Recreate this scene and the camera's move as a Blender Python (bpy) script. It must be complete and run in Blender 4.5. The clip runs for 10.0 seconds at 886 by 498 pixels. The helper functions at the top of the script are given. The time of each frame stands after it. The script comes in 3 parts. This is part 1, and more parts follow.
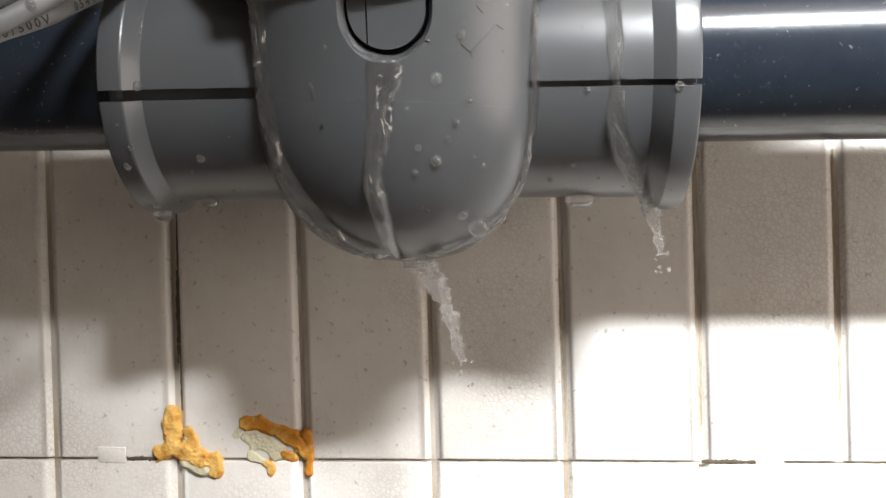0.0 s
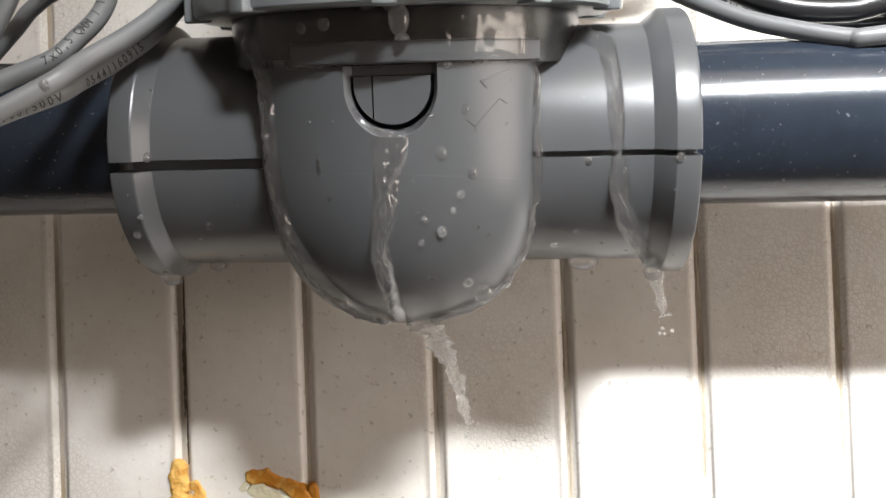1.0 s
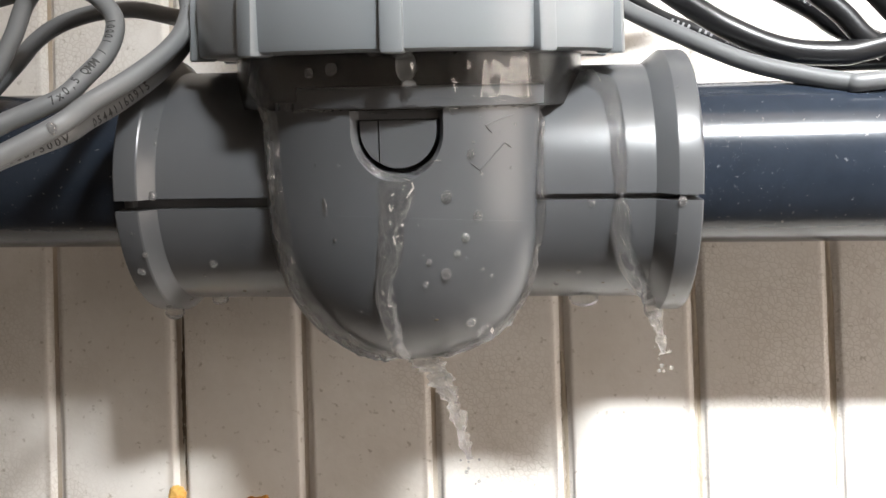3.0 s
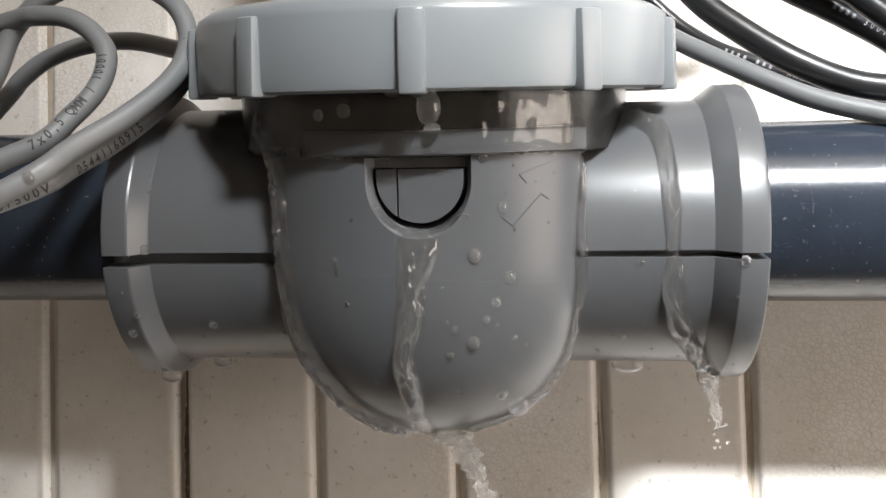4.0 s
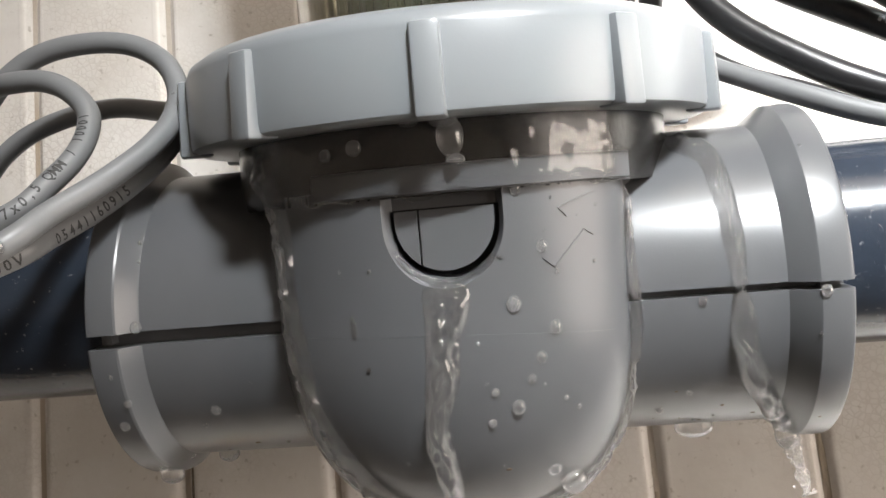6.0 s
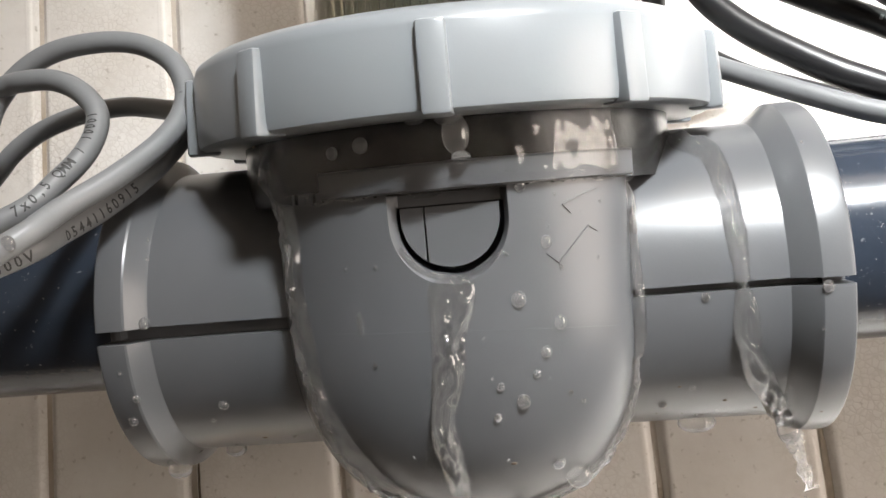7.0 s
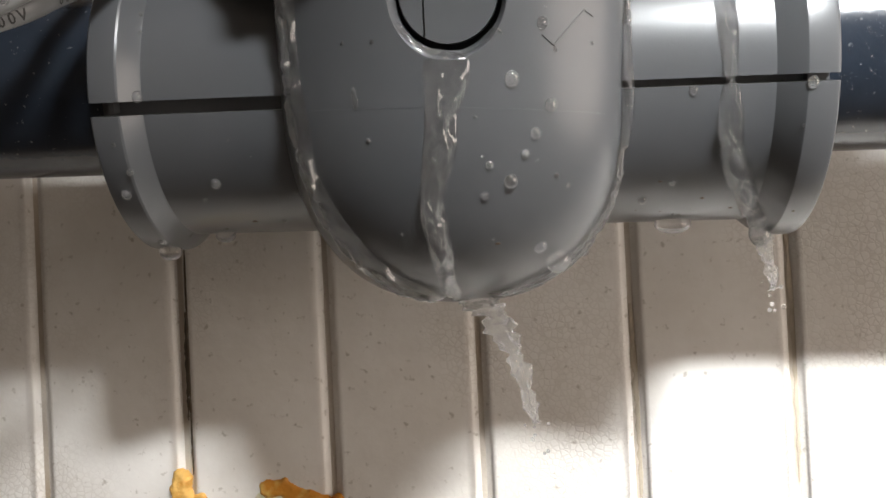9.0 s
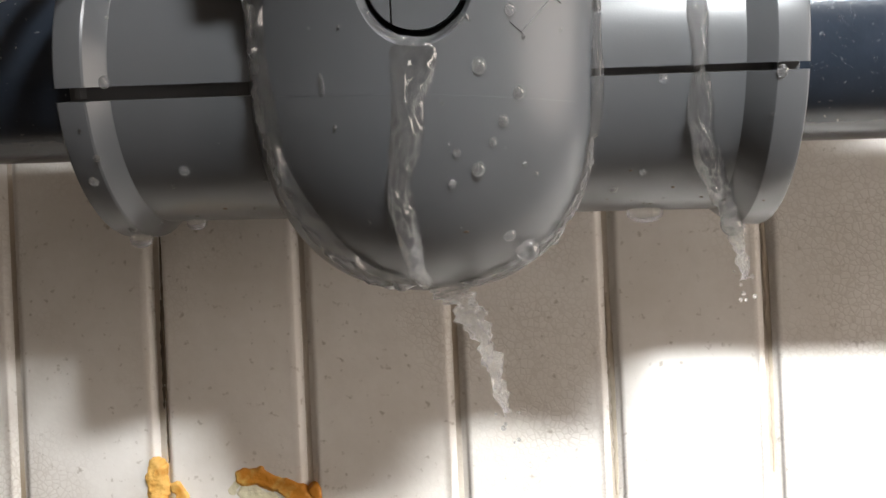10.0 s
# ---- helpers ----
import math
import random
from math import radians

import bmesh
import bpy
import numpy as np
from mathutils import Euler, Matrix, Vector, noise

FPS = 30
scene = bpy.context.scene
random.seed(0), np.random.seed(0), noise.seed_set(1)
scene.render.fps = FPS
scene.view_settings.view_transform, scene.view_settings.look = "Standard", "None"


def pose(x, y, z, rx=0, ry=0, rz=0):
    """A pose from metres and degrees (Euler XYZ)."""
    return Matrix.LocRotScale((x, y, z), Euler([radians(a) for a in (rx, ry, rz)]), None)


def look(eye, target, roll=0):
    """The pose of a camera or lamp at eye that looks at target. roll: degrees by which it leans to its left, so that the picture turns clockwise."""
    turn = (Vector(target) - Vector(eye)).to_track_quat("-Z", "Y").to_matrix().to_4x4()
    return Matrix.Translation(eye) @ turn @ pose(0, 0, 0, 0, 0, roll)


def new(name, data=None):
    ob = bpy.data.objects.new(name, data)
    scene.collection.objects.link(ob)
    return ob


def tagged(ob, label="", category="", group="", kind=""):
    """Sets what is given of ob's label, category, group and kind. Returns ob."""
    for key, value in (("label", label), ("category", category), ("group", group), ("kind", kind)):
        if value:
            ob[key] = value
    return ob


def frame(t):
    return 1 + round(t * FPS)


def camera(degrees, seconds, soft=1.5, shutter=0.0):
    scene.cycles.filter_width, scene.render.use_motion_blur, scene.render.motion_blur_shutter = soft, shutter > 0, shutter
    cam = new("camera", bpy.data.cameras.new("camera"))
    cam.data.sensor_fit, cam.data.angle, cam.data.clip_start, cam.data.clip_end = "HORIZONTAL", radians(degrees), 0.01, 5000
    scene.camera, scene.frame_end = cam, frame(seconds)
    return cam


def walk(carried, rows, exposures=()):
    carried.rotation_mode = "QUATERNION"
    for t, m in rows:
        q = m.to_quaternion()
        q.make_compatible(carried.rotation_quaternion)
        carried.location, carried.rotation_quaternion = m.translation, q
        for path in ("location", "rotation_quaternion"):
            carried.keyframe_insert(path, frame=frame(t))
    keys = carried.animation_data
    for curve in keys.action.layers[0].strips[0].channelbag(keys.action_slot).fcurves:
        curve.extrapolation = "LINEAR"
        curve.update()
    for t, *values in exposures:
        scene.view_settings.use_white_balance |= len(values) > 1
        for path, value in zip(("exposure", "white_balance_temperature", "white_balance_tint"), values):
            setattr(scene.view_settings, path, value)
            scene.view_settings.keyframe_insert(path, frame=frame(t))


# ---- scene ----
from mathutils.bvhtree import BVHTree

cam = camera(53.0, 10.0)
PATH = [
    (0, (0.04496, -0.36666, 0.94634), (-0.12403, 1.62602, 0.9208), -0.30),
    (0.5, (0.04426, -0.36915, 0.94943), (-0.12551, 1.62356, 0.93202), -0.65),
    (1, (0.0434, -0.37148, 0.96429), (-0.12544, 1.6213, 0.98229), -0.71),
    (1.5, (0.04307, -0.37199, 0.97136), (-0.12598, 1.62017, 1.02353), -0.82),
    (2, (0.04015, -0.37301, 0.9688), (-0.11964, 1.61998, 1.01833), -0.81),
    (2.5, (0.03786, -0.37589, 0.96725), (-0.11316, 1.61813, 0.99993), -0.36),
    (3.8, (0.03894, -0.35949, 1.00201), (-0.09625, 1.63585, 1.02108), -0.54),
    (4, (0.03458, -0.33612, 0.9939), (-0.16375, 1.653, 1.05764), -0.10),
    (4.5, (0.0267, -0.30712, 0.9835), (-0.16944, 1.67179, 1.19667), -1.17),
    (5, (0.02252, -0.3039, 0.99236), (-0.16385, 1.66902, 1.26227), -3.30),
    (5.5, (0.02446, -0.29925, 0.98235), (-0.17773, 1.66831, 1.27866), -3.71),
    (7, (0.02356, -0.30213, 0.97975), (-0.18867, 1.66419, 1.27734), -3.82),
    (7.5, (0.01947, -0.30483, 0.97591), (-0.18666, 1.66535, 1.25142), -3.83),
    (8, (0.01966, -0.30748, 0.96905), (-0.18214, 1.67409, 1.14979), -3.30),
    (8.5, (0.01858, -0.30601, 0.95754), (-0.17232, 1.68451, 0.99481), -2.22),
    (9, (0.01813, -0.30635, 0.95264), (-0.15284, 1.68626, 0.96922), -1.42),
    (9.5, (0.01971, -0.30572, 0.95245), (-0.14343, 1.68761, 0.95212), -1.38),
    (10, (0.0253, -0.30451, 0.95196), (-0.13074, 1.68938, 0.94543), -1.20),
]
EXPOSURES = [(0, 0.15), (1, 0.38), (2.5, 0.44), (4, 0.40), (4.5, 0.68), (5, 0.82), (5.5, 0.72), (7, 0.82), (7.5, 0.88), (8, 0.90), (8.5, 0.48), (9, 0.26), (10, 0.32)]
walk(cam, [(t, look(eye, target, roll)) for t, eye, target, roll in PATH], EXPOSURES)

# ---- world and lamps ----
world = bpy.data.worlds.new("room_air")
world.use_nodes = True
world.node_tree.nodes["Background"].inputs[0].default_value = (0.75, 0.87, 1.0, 1)
world.node_tree.nodes["Background"].inputs[1].default_value = 0.02
scene.world = world


def area_lamp(name, eye, target, size, watts, colour):
    data = bpy.data.lights.new(name, "AREA")
    data.shape, data.size, data.energy, data.color = "DISK", size, watts, colour
    ob = new(name, data)
    ob.matrix_basis = look(eye, target)
    return ob


# a long work lamp up to the right, beamed at the pipe
bar = area_lamp("work_lamp", (0.85, -1.26, 2.06), (0.64, 0.09, 0.97), 0.5, 13.5, (0.94, 0.975, 1.0))
bar.data.shape, bar.data.size, bar.data.size_y, bar.data.spread = "RECTANGLE", 0.80, 0.11, radians(45)
# unseen broad fill added on the right to lift the shaded wall
area_lamp("side_fill", (1.45, -0.50, 1.05), (0.2, 0.08, 0.90), 1.2, 14.5, (1.0, 0.885, 0.79))
# soft overhead fill added for ambient light, not a known fixture
area_lamp("overhead_fill", (0.5, -1.2, 2.32), (0.5, -1.2, 0.0), 1.2, 7.8, (1.0, 0.845, 0.71))


# ---- materials ----
def material(name, colour, rough=0.5, metal=0.0, grain=0.0, grain_scale=300.0, bump=0.0, bump_scale=800.0, stain=None, stain_scale=30.0, stain_cut=(0.55, 0.75), spec=0.5, coat=0.0):
    m = bpy.data.materials.new(name)
    m.use_nodes = True
    nt = m.node_tree
    b = nt.nodes["Principled BSDF"]
    b.inputs["Roughness"].default_value = rough
    b.inputs["Metallic"].default_value = metal
    b.inputs["Specular IOR Level"].default_value = spec
    b.inputs["Coat Weight"].default_value = coat
    co = nt.nodes.new("ShaderNodeTexCoord")
    n1 = nt.nodes.new("ShaderNodeTexNoise")
    n1.inputs["Scale"].default_value, n1.inputs["Detail"].default_value = grain_scale, 5
    nt.links.new(co.outputs["Object"], n1.inputs["Vector"])
    mix = nt.nodes.new("ShaderNodeMix")
    mix.data_type = "RGBA"
    mix.inputs[6].default_value = (*[c * (1 - grain) for c in colour], 1)
    mix.inputs[7].default_value = (*[min(1, c * (1 + grain)) for c in colour], 1)
    nt.links.new(n1.outputs["Fac"], mix.inputs[0])
    out = mix.outputs[2]
    if stain:
        n2 = nt.nodes.new("ShaderNodeTexNoise")
        n2.inputs["Scale"].default_value, n2.inputs["Detail"].default_value = stain_scale, 8
        nt.links.new(co.outputs["Object"], n2.inputs["Vector"])
        ramp = nt.nodes.new("ShaderNodeMapRange")
        ramp.inputs[1].default_value, ramp.inputs[2].default_value = stain_cut
        nt.links.new(n2.outputs["Fac"], ramp.inputs[0])
        mix2 = nt.nodes.new("ShaderNodeMix")
        mix2.data_type = "RGBA"
        nt.links.new(ramp.outputs[0], mix2.inputs[0])
        nt.links.new(out, mix2.inputs[6])
        mix2.inputs[7].default_value = (*stain, 1)
        out = mix2.outputs[2]
    nt.links.new(out, b.inputs["Base Color"])
    if bump:
        n3 = nt.nodes.new("ShaderNodeTexNoise")
        n3.inputs["Scale"].default_value, n3.inputs["Detail"].default_value = bump_scale, 3
        nt.links.new(co.outputs["Object"], n3.inputs["Vector"])
        bp = nt.nodes.new("ShaderNodeBump")
        bp.inputs["Strength"].default_value, bp.inputs["Distance"].default_value = bump, 0.001
        nt.links.new(n3.outputs["Fac"], bp.inputs["Height"])
        nt.links.new(bp.outputs[0], b.inputs["Normal"])
    return m


def clear(name, colour, ior, rough=0.02):
    m = bpy.data.materials.new(name)
    m.use_nodes = True
    b = m.node_tree.nodes["Principled BSDF"]
    b.inputs["Base Color"].default_value = (*colour, 1)
    b.inputs["Transmission Weight"].default_value = 1.0
    b.inputs["IOR"].default_value = ior
    b.inputs["Roughness"].default_value = rough
    return m


GREY = material("grey_moulded_plastic", (0.085, 0.087, 0.091), 0.30, grain=0.07, grain_scale=60, bump=0.03, bump_scale=1800, spec=0.5)
CAP = material("light_grey_plastic", (0.215, 0.23, 0.242), 0.28, grain=0.04, grain_scale=40, bump=0.02, bump_scale=900)
# near-black: the shade of the gap under the cap is put into this colour
DARK = material("gap_shade_collar_plastic", (0.014, 0.0135, 0.013), 0.22, grain=0.1, grain_scale=120, bump=0.1)
PIPE = material("blue_black_pipe", (0.020, 0.026, 0.037), 0.19, grain=0.25, grain_scale=90, bump=0.05, bump_scale=500, stain=(0.16, 0.17, 0.18), stain_scale=420, stain_cut=(0.67, 0.76))
CABLE = material("grey_cable_sheath", (0.175, 0.18, 0.185), 0.42, grain=0.05, grain_scale=200, bump=0.05)
# darker copy of the grey sheath, with shade from nearby cables in its colour
CABLE_SHADED = material("shaded_grey_cable_sheath", (0.135, 0.138, 0.14), 0.42, grain=0.06, grain_scale=200, bump=0.05)
BLACK = material("black_cable_sheath", (0.012, 0.012, 0.013), 0.33, grain=0.2, grain_scale=200, bump=0.06, stain=(0.09, 0.085, 0.08), stain_scale=300, stain_cut=(0.72, 0.8))
INK = material("black_ink", (0.03, 0.03, 0.03), 0.6)
WHITE_INK = material("white_ink", (0.30, 0.30, 0.30), 0.6)
PLASTER = material("painted_plaster", (0.36, 0.345, 0.325), 0.8, grain=0.06, grain_scale=8, bump=0.2, bump_scale=60)
CONCRETE = material("concrete", (0.10, 0.095, 0.09), 0.85, grain=0.2, grain_scale=12, bump=0.3, bump_scale=80)
FOAM = material("yellow_foam", (0.72, 0.42, 0.11), 0.6, grain=0.2, grain_scale=110, bump=0.4, bump_scale=500, stain=(0.62, 0.26, 0.03), stain_scale=120, stain_cut=(0.50, 0.70))
FOAM_DARK = material("orange_foam", (0.60, 0.24, 0.02), 0.6, grain=0.25, grain_scale=110, bump=0.4, bump_scale=500, stain=(0.66, 0.40, 0.10), stain_scale=140, stain_cut=(0.52, 0.66))
FOAM_PALE = material("pale_torn_foam", (0.66, 0.60, 0.42), 0.7, grain=0.15, grain_scale=200, bump=0.5, bump_scale=600)


def water(name, through_part, tint=(1, 1, 1), lit_white=0.0, rough=0.03, shine_base=0.05):
    """Water: a sharp refracting surface, part of it plainly clear so that light gets through to what lies under it."""
    m = bpy.data.materials.new(name)
    m.use_nodes = True
    nt = m.node_tree
    nt.nodes.remove(nt.nodes["Principled BSDF"])
    out = nt.nodes["Material Output"]
    glass = nt.nodes.new("ShaderNodeBsdfGlass")
    glass.inputs["IOR"].default_value, glass.inputs["Roughness"].default_value = 1.33, 0.0
    glass.inputs["Color"].default_value = (*tint, 1)
    open_way = nt.nodes.new("ShaderNodeBsdfTransparent")
    mix = nt.nodes.new("ShaderNodeMixShader")
    mix.inputs[0].default_value = through_part
    nt.links.new(glass.outputs[0], mix.inputs[1])
    nt.links.new(open_way.outputs[0], mix.inputs[2])
    last = mix
    gloss = nt.nodes.new("ShaderNodeBsdfGlossy")
    gloss.inputs["Roughness"].default_value = rough
    edge = nt.nodes.new("ShaderNodeLayerWeight")
    edge.inputs[0].default_value = 0.5
    power = nt.nodes.new("ShaderNodeMath")
    power.operation = "POWER"
    power.inputs[1].default_value = 4.0
    nt.links.new(edge.outputs["Facing"], power.inputs[0])
    rise = nt.nodes.new("ShaderNodeMath")
    rise.operation = "MULTIPLY_ADD"
    rise.inputs[1].default_value, rise.inputs[2].default_value = 0.55, shine_base
    nt.links.new(power.outputs[0], rise.inputs[0])
    shine = nt.nodes.new("ShaderNodeMixShader")
    nt.links.new(rise.outputs[0], shine.inputs[0])
    nt.links.new(mix.outputs[0], shine.inputs[1])
    nt.links.new(gloss.outputs[0], shine.inputs[2])
    last = shine
    # white mixed in to brighten the water, in place of light it would focus
    if lit_white:
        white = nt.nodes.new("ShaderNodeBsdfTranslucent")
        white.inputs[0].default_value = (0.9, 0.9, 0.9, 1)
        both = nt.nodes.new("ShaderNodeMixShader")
        both.inputs[0].default_value = lit_white
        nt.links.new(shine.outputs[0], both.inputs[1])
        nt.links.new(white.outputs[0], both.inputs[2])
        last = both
    nt.links.new(last.outputs[0], out.inputs["Surface"])
    return m


# drops, rivulets and streams carry painted-in brightness; the film has none
WATER = water("water", 0.24, lit_white=0.15, rough=0.06, shine_base=0.09)
DROPLET = water("droplet", 0.20, lit_white=0.26, rough=0.09, shine_base=0.13)
SHEET = water("water_film", 0.72)
STREAM = water("falling_water", 0.42, lit_white=0.22, shine_base=0.08)
CLEAR = clear("clear_plastic", (0.86, 0.85, 0.78), 1.46, 0.08)


def eps_material():
    m = bpy.data.materials.new("white_bead_foam")
    m.use_nodes = True
    nt = m.node_tree
    b = nt.nodes["Principled BSDF"]
    b.inputs["Roughness"].default_value = 0.62
    b.inputs["Specular IOR Level"].default_value = 0.35
    co = nt.nodes.new("ShaderNodeNewGeometry")
    cells = nt.nodes.new("ShaderNodeTexVoronoi")
    cells.feature = "DISTANCE_TO_EDGE"
    cells.inputs["Scale"].default_value = 360
    nt.links.new(co.outputs["Position"], cells.inputs["Vector"])
    edge = nt.nodes.new("ShaderNodeMapRange")
    edge.inputs[1].default_value, edge.inputs[2].default_value = 0.0, 0.16
    nt.links.new(cells.outputs["Distance"], edge.inputs[0])
    big = nt.nodes.new("ShaderNodeTexNoise")
    big.inputs["Scale"].default_value, big.inputs["Detail"].default_value = 14, 4
    nt.links.new(co.outputs["Position"], big.inputs["Vector"])
    patch = nt.nodes.new("ShaderNodeMapRange")
    patch.inputs[1].default_value, patch.inputs[2].default_value = 0.46, 0.64
    nt.links.new(big.outputs["Fac"], patch.inputs[0])
    # joints between the beads, strong in patches
    inv = nt.nodes.new("ShaderNodeMath")
    inv.operation = "SUBTRACT"
    inv.inputs[0].default_value = 1.0
    nt.links.new(edge.outputs[0], inv.inputs[1])
    mul = nt.nodes.new("ShaderNodeMath")
    mul.operation = "MULTIPLY"
    nt.links.new(inv.outputs[0], mul.inputs[0])
    nt.links.new(patch.outputs[0], mul.inputs[1])
    mul2 = nt.nodes.new("ShaderNodeMath")
    mul2.operation = "MULTIPLY"
    mul2.inputs[1].default_value = 0.42
    nt.links.new(mul.outputs[0], mul2.inputs[0])
    base = nt.nodes.new("ShaderNodeMix")
    base.data_type = "RGBA"
    base.inputs[6].default_value = (0.84, 0.80, 0.75, 1)
    base.inputs[7].default_value = (0.55, 0.49, 0.42, 1)
    nt.links.new(mul2.outputs[0], base.inputs[0])
    # brown specks
    sp = nt.nodes.new("ShaderNodeTexNoise")
    sp.inputs["Scale"].default_value, sp.inputs["Detail"].default_value = 240, 3
    nt.links.new(co.outputs["Position"], sp.inputs["Vector"])
    spr = nt.nodes.new("ShaderNodeMapRange")
    spr.inputs[1].default_value, spr.inputs[2].default_value = 0.635, 0.74
    spr.inputs[4].default_value = 0.55
    nt.links.new(sp.outputs["Fac"], spr.inputs[0])
    dirt = nt.nodes.new("ShaderNodeMix")
    dirt.data_type = "RGBA"
    nt.links.new(spr.outputs[0], dirt.inputs[0])
    nt.links.new(base.outputs[2], dirt.inputs[6])
    dirt.inputs[7].default_value = (0.30, 0.24, 0.17, 1)
    soil = nt.nodes.new("ShaderNodeTexNoise")
    soil.inputs["Scale"].default_value, soil.inputs["Detail"].default_value, soil.inputs["Roughness"].default_value = 11, 8, 0.65
    nt.links.new(co.outputs["Position"], soil.inputs["Vector"])
    soilr = nt.nodes.new("ShaderNodeMapRange")
    soilr.inputs[1].default_value, soilr.inputs[2].default_value, soilr.inputs[4].default_value = 0.42, 0.72, 0.45
    nt.links.new(soil.outputs["Fac"], soilr.inputs[0])
    old = nt.nodes.new("ShaderNodeMix")
    old.data_type = "RGBA"
    nt.links.new(soilr.outputs[0], old.inputs[0])
    nt.links.new(dirt.outputs[2], old.inputs[6])
    old.inputs[7].default_value = (0.52, 0.45, 0.37, 1)
    nt.links.new(old.outputs[2], b.inputs["Base Color"])
    # relief: bead joints and shallow dents
    fine = nt.nodes.new("ShaderNodeTexNoise")
    fine.inputs["Scale"].default_value, fine.inputs["Detail"].default_value = 90, 4
    nt.links.new(co.outputs["Position"], fine.inputs["Vector"])
    add = nt.nodes.new("ShaderNodeMath")
    add.operation = "MULTIPLY_ADD"
    nt.links.new(mul.outputs[0], add.inputs[0])
    add.inputs[1].default_value = -0.22
    nt.links.new(fine.outputs["Fac"], add.inputs[2])
    bp = nt.nodes.new("ShaderNodeBump")
    bp.inputs["Strength"].default_value, bp.inputs["Distance"].default_value = 0.30, 0.0012
    nt.links.new(add.outputs[0], bp.inputs["Height"])
    nt.links.new(bp.outputs[0], b.inputs["Normal"])
    return m


EPS = eps_material()
EPS_CORE = material("soiled_bead_foam", (0.66, 0.59, 0.51), 0.7, grain=0.10, grain_scale=80, bump=0.3, bump_scale=500, stain=(0.42, 0.33, 0.23), stain_scale=14, stain_cut=(0.42, 0.72))
EPS_DIRT = material("brown_seepage", (0.46, 0.39, 0.30), 0.85, grain=0.3, grain_scale=150)
CRACK = material("dirty_joint", (0.10, 0.075, 0.05), 0.9, grain=0.4, grain_scale=200)


# ---- mesh helpers ----
def finish(bm, name, mat, smooth=40.0, turned=False):
    me = bpy.data.meshes.new(name)
    if not turned:
        bmesh.ops.recalc_face_normals(bm, faces=bm.faces)
    bm.to_mesh(me)
    bm.free()
    if smooth:
        for p in me.polygons:
            p.use_smooth = True
        me.set_sharp_from_angle(angle=radians(smooth))
    me.materials.append(mat)
    return me


def part(name, bm, mat, parent=None, label="", smooth=40.0):
    ob = new(name, bm if isinstance(bm, bpy.types.Mesh) else finish(bm, name, mat, smooth))
    ob.parent = parent
    if label:
        tagged(ob, label)
    return ob


def empty(name, m, label, category, group="", kind=""):
    ob = new(name)
    ob.empty_display_size = 0.02
    ob.matrix_basis = m
    return tagged(ob, label, category, group, kind)


def box(bm, lo, hi, bevel=0.0):
    m = Matrix.Translation([(a + b) / 2 for a, b in zip(lo, hi)]) @ Matrix.Diagonal((*[b - a for a, b in zip(lo, hi)], 1))
    made = bmesh.ops.create_cube(bm, size=1, matrix=m)["verts"]
    if bevel:
        edges = list({e for v in made for e in v.link_edges})
        bmesh.ops.bevel(bm, geom=edges, offset=bevel, segments=2, profile=0.5, affect="EDGES")
    return bm


def revolve(profile, axis="z", steps=96, centre=(0, 0, 0), closed=True):
    """A ring from (radius, height) pairs, turned about z or x."""
    bm = bmesh.new()
    rings = []
    for i in range(steps):
        a = 2 * math.pi * i / steps
        c, s = math.cos(a), math.sin(a)
        rings.append([bm.verts.new((r * c + centre[0], r * s + centre[1], h + centre[2]) if axis == "z" else (h + centre[0], r * c + centre[1], r * s + centre[2])) for r, h in profile])
    n = len(profile)
    for i in range(steps):
        a, b = rings[i], rings[(i + 1) % steps]
        for k in range(n if closed else n - 1):
            bm.faces.new((a[k], a[(k + 1) % n], b[(k + 1) % n], b[k]))
    return bm


def spline(points, per=10):
    """A smooth line through the points."""
    p = [Vector(q) for q in points]
    p = [2 * p[0] - p[1], *p, 2 * p[-1] - p[-2]]
    out = []
    for i in range(1, len(p) - 2):
        for k in range(per):
            t = k / per
            a, b, c, d = p[i - 1], p[i], p[i + 1], p[i + 2]
            out.append(0.5 * (2 * b + (c - a) * t + (2 * a - 5 * b + 4 * c - d) * t * t + (3 * b - a - 3 * c + d) * t ** 3))
    return [*out, p[-2]]


def tube(points, radius, steps=20, per=10):
    bm = bmesh.new()
    line = spline(points, per)
    side = Vector((0, 1, 0))
    rings = []
    for i, q in enumerate(line):
        way = (line[min(i + 1, len(line) - 1)] - line[max(i - 1, 0)]).normalized()
        side = (side - way * side.dot(way)).normalized()
        up = way.cross(side)
        r = radius(i / (len(line) - 1)) if callable(radius) else radius
        rings.append([bm.verts.new(q + r * (side * math.cos(2 * math.pi * k / steps) + up * math.sin(2 * math.pi * k / steps))) for k in range(steps)])
    for a, b in zip(rings, rings[1:]):
        for k in range(steps):
            bm.faces.new((a[k], a[(k + 1) % steps], b[(k + 1) % steps], b[k]))
    bm.faces.new(rings[0])
    bm.faces.new(rings[-1])
    return bm


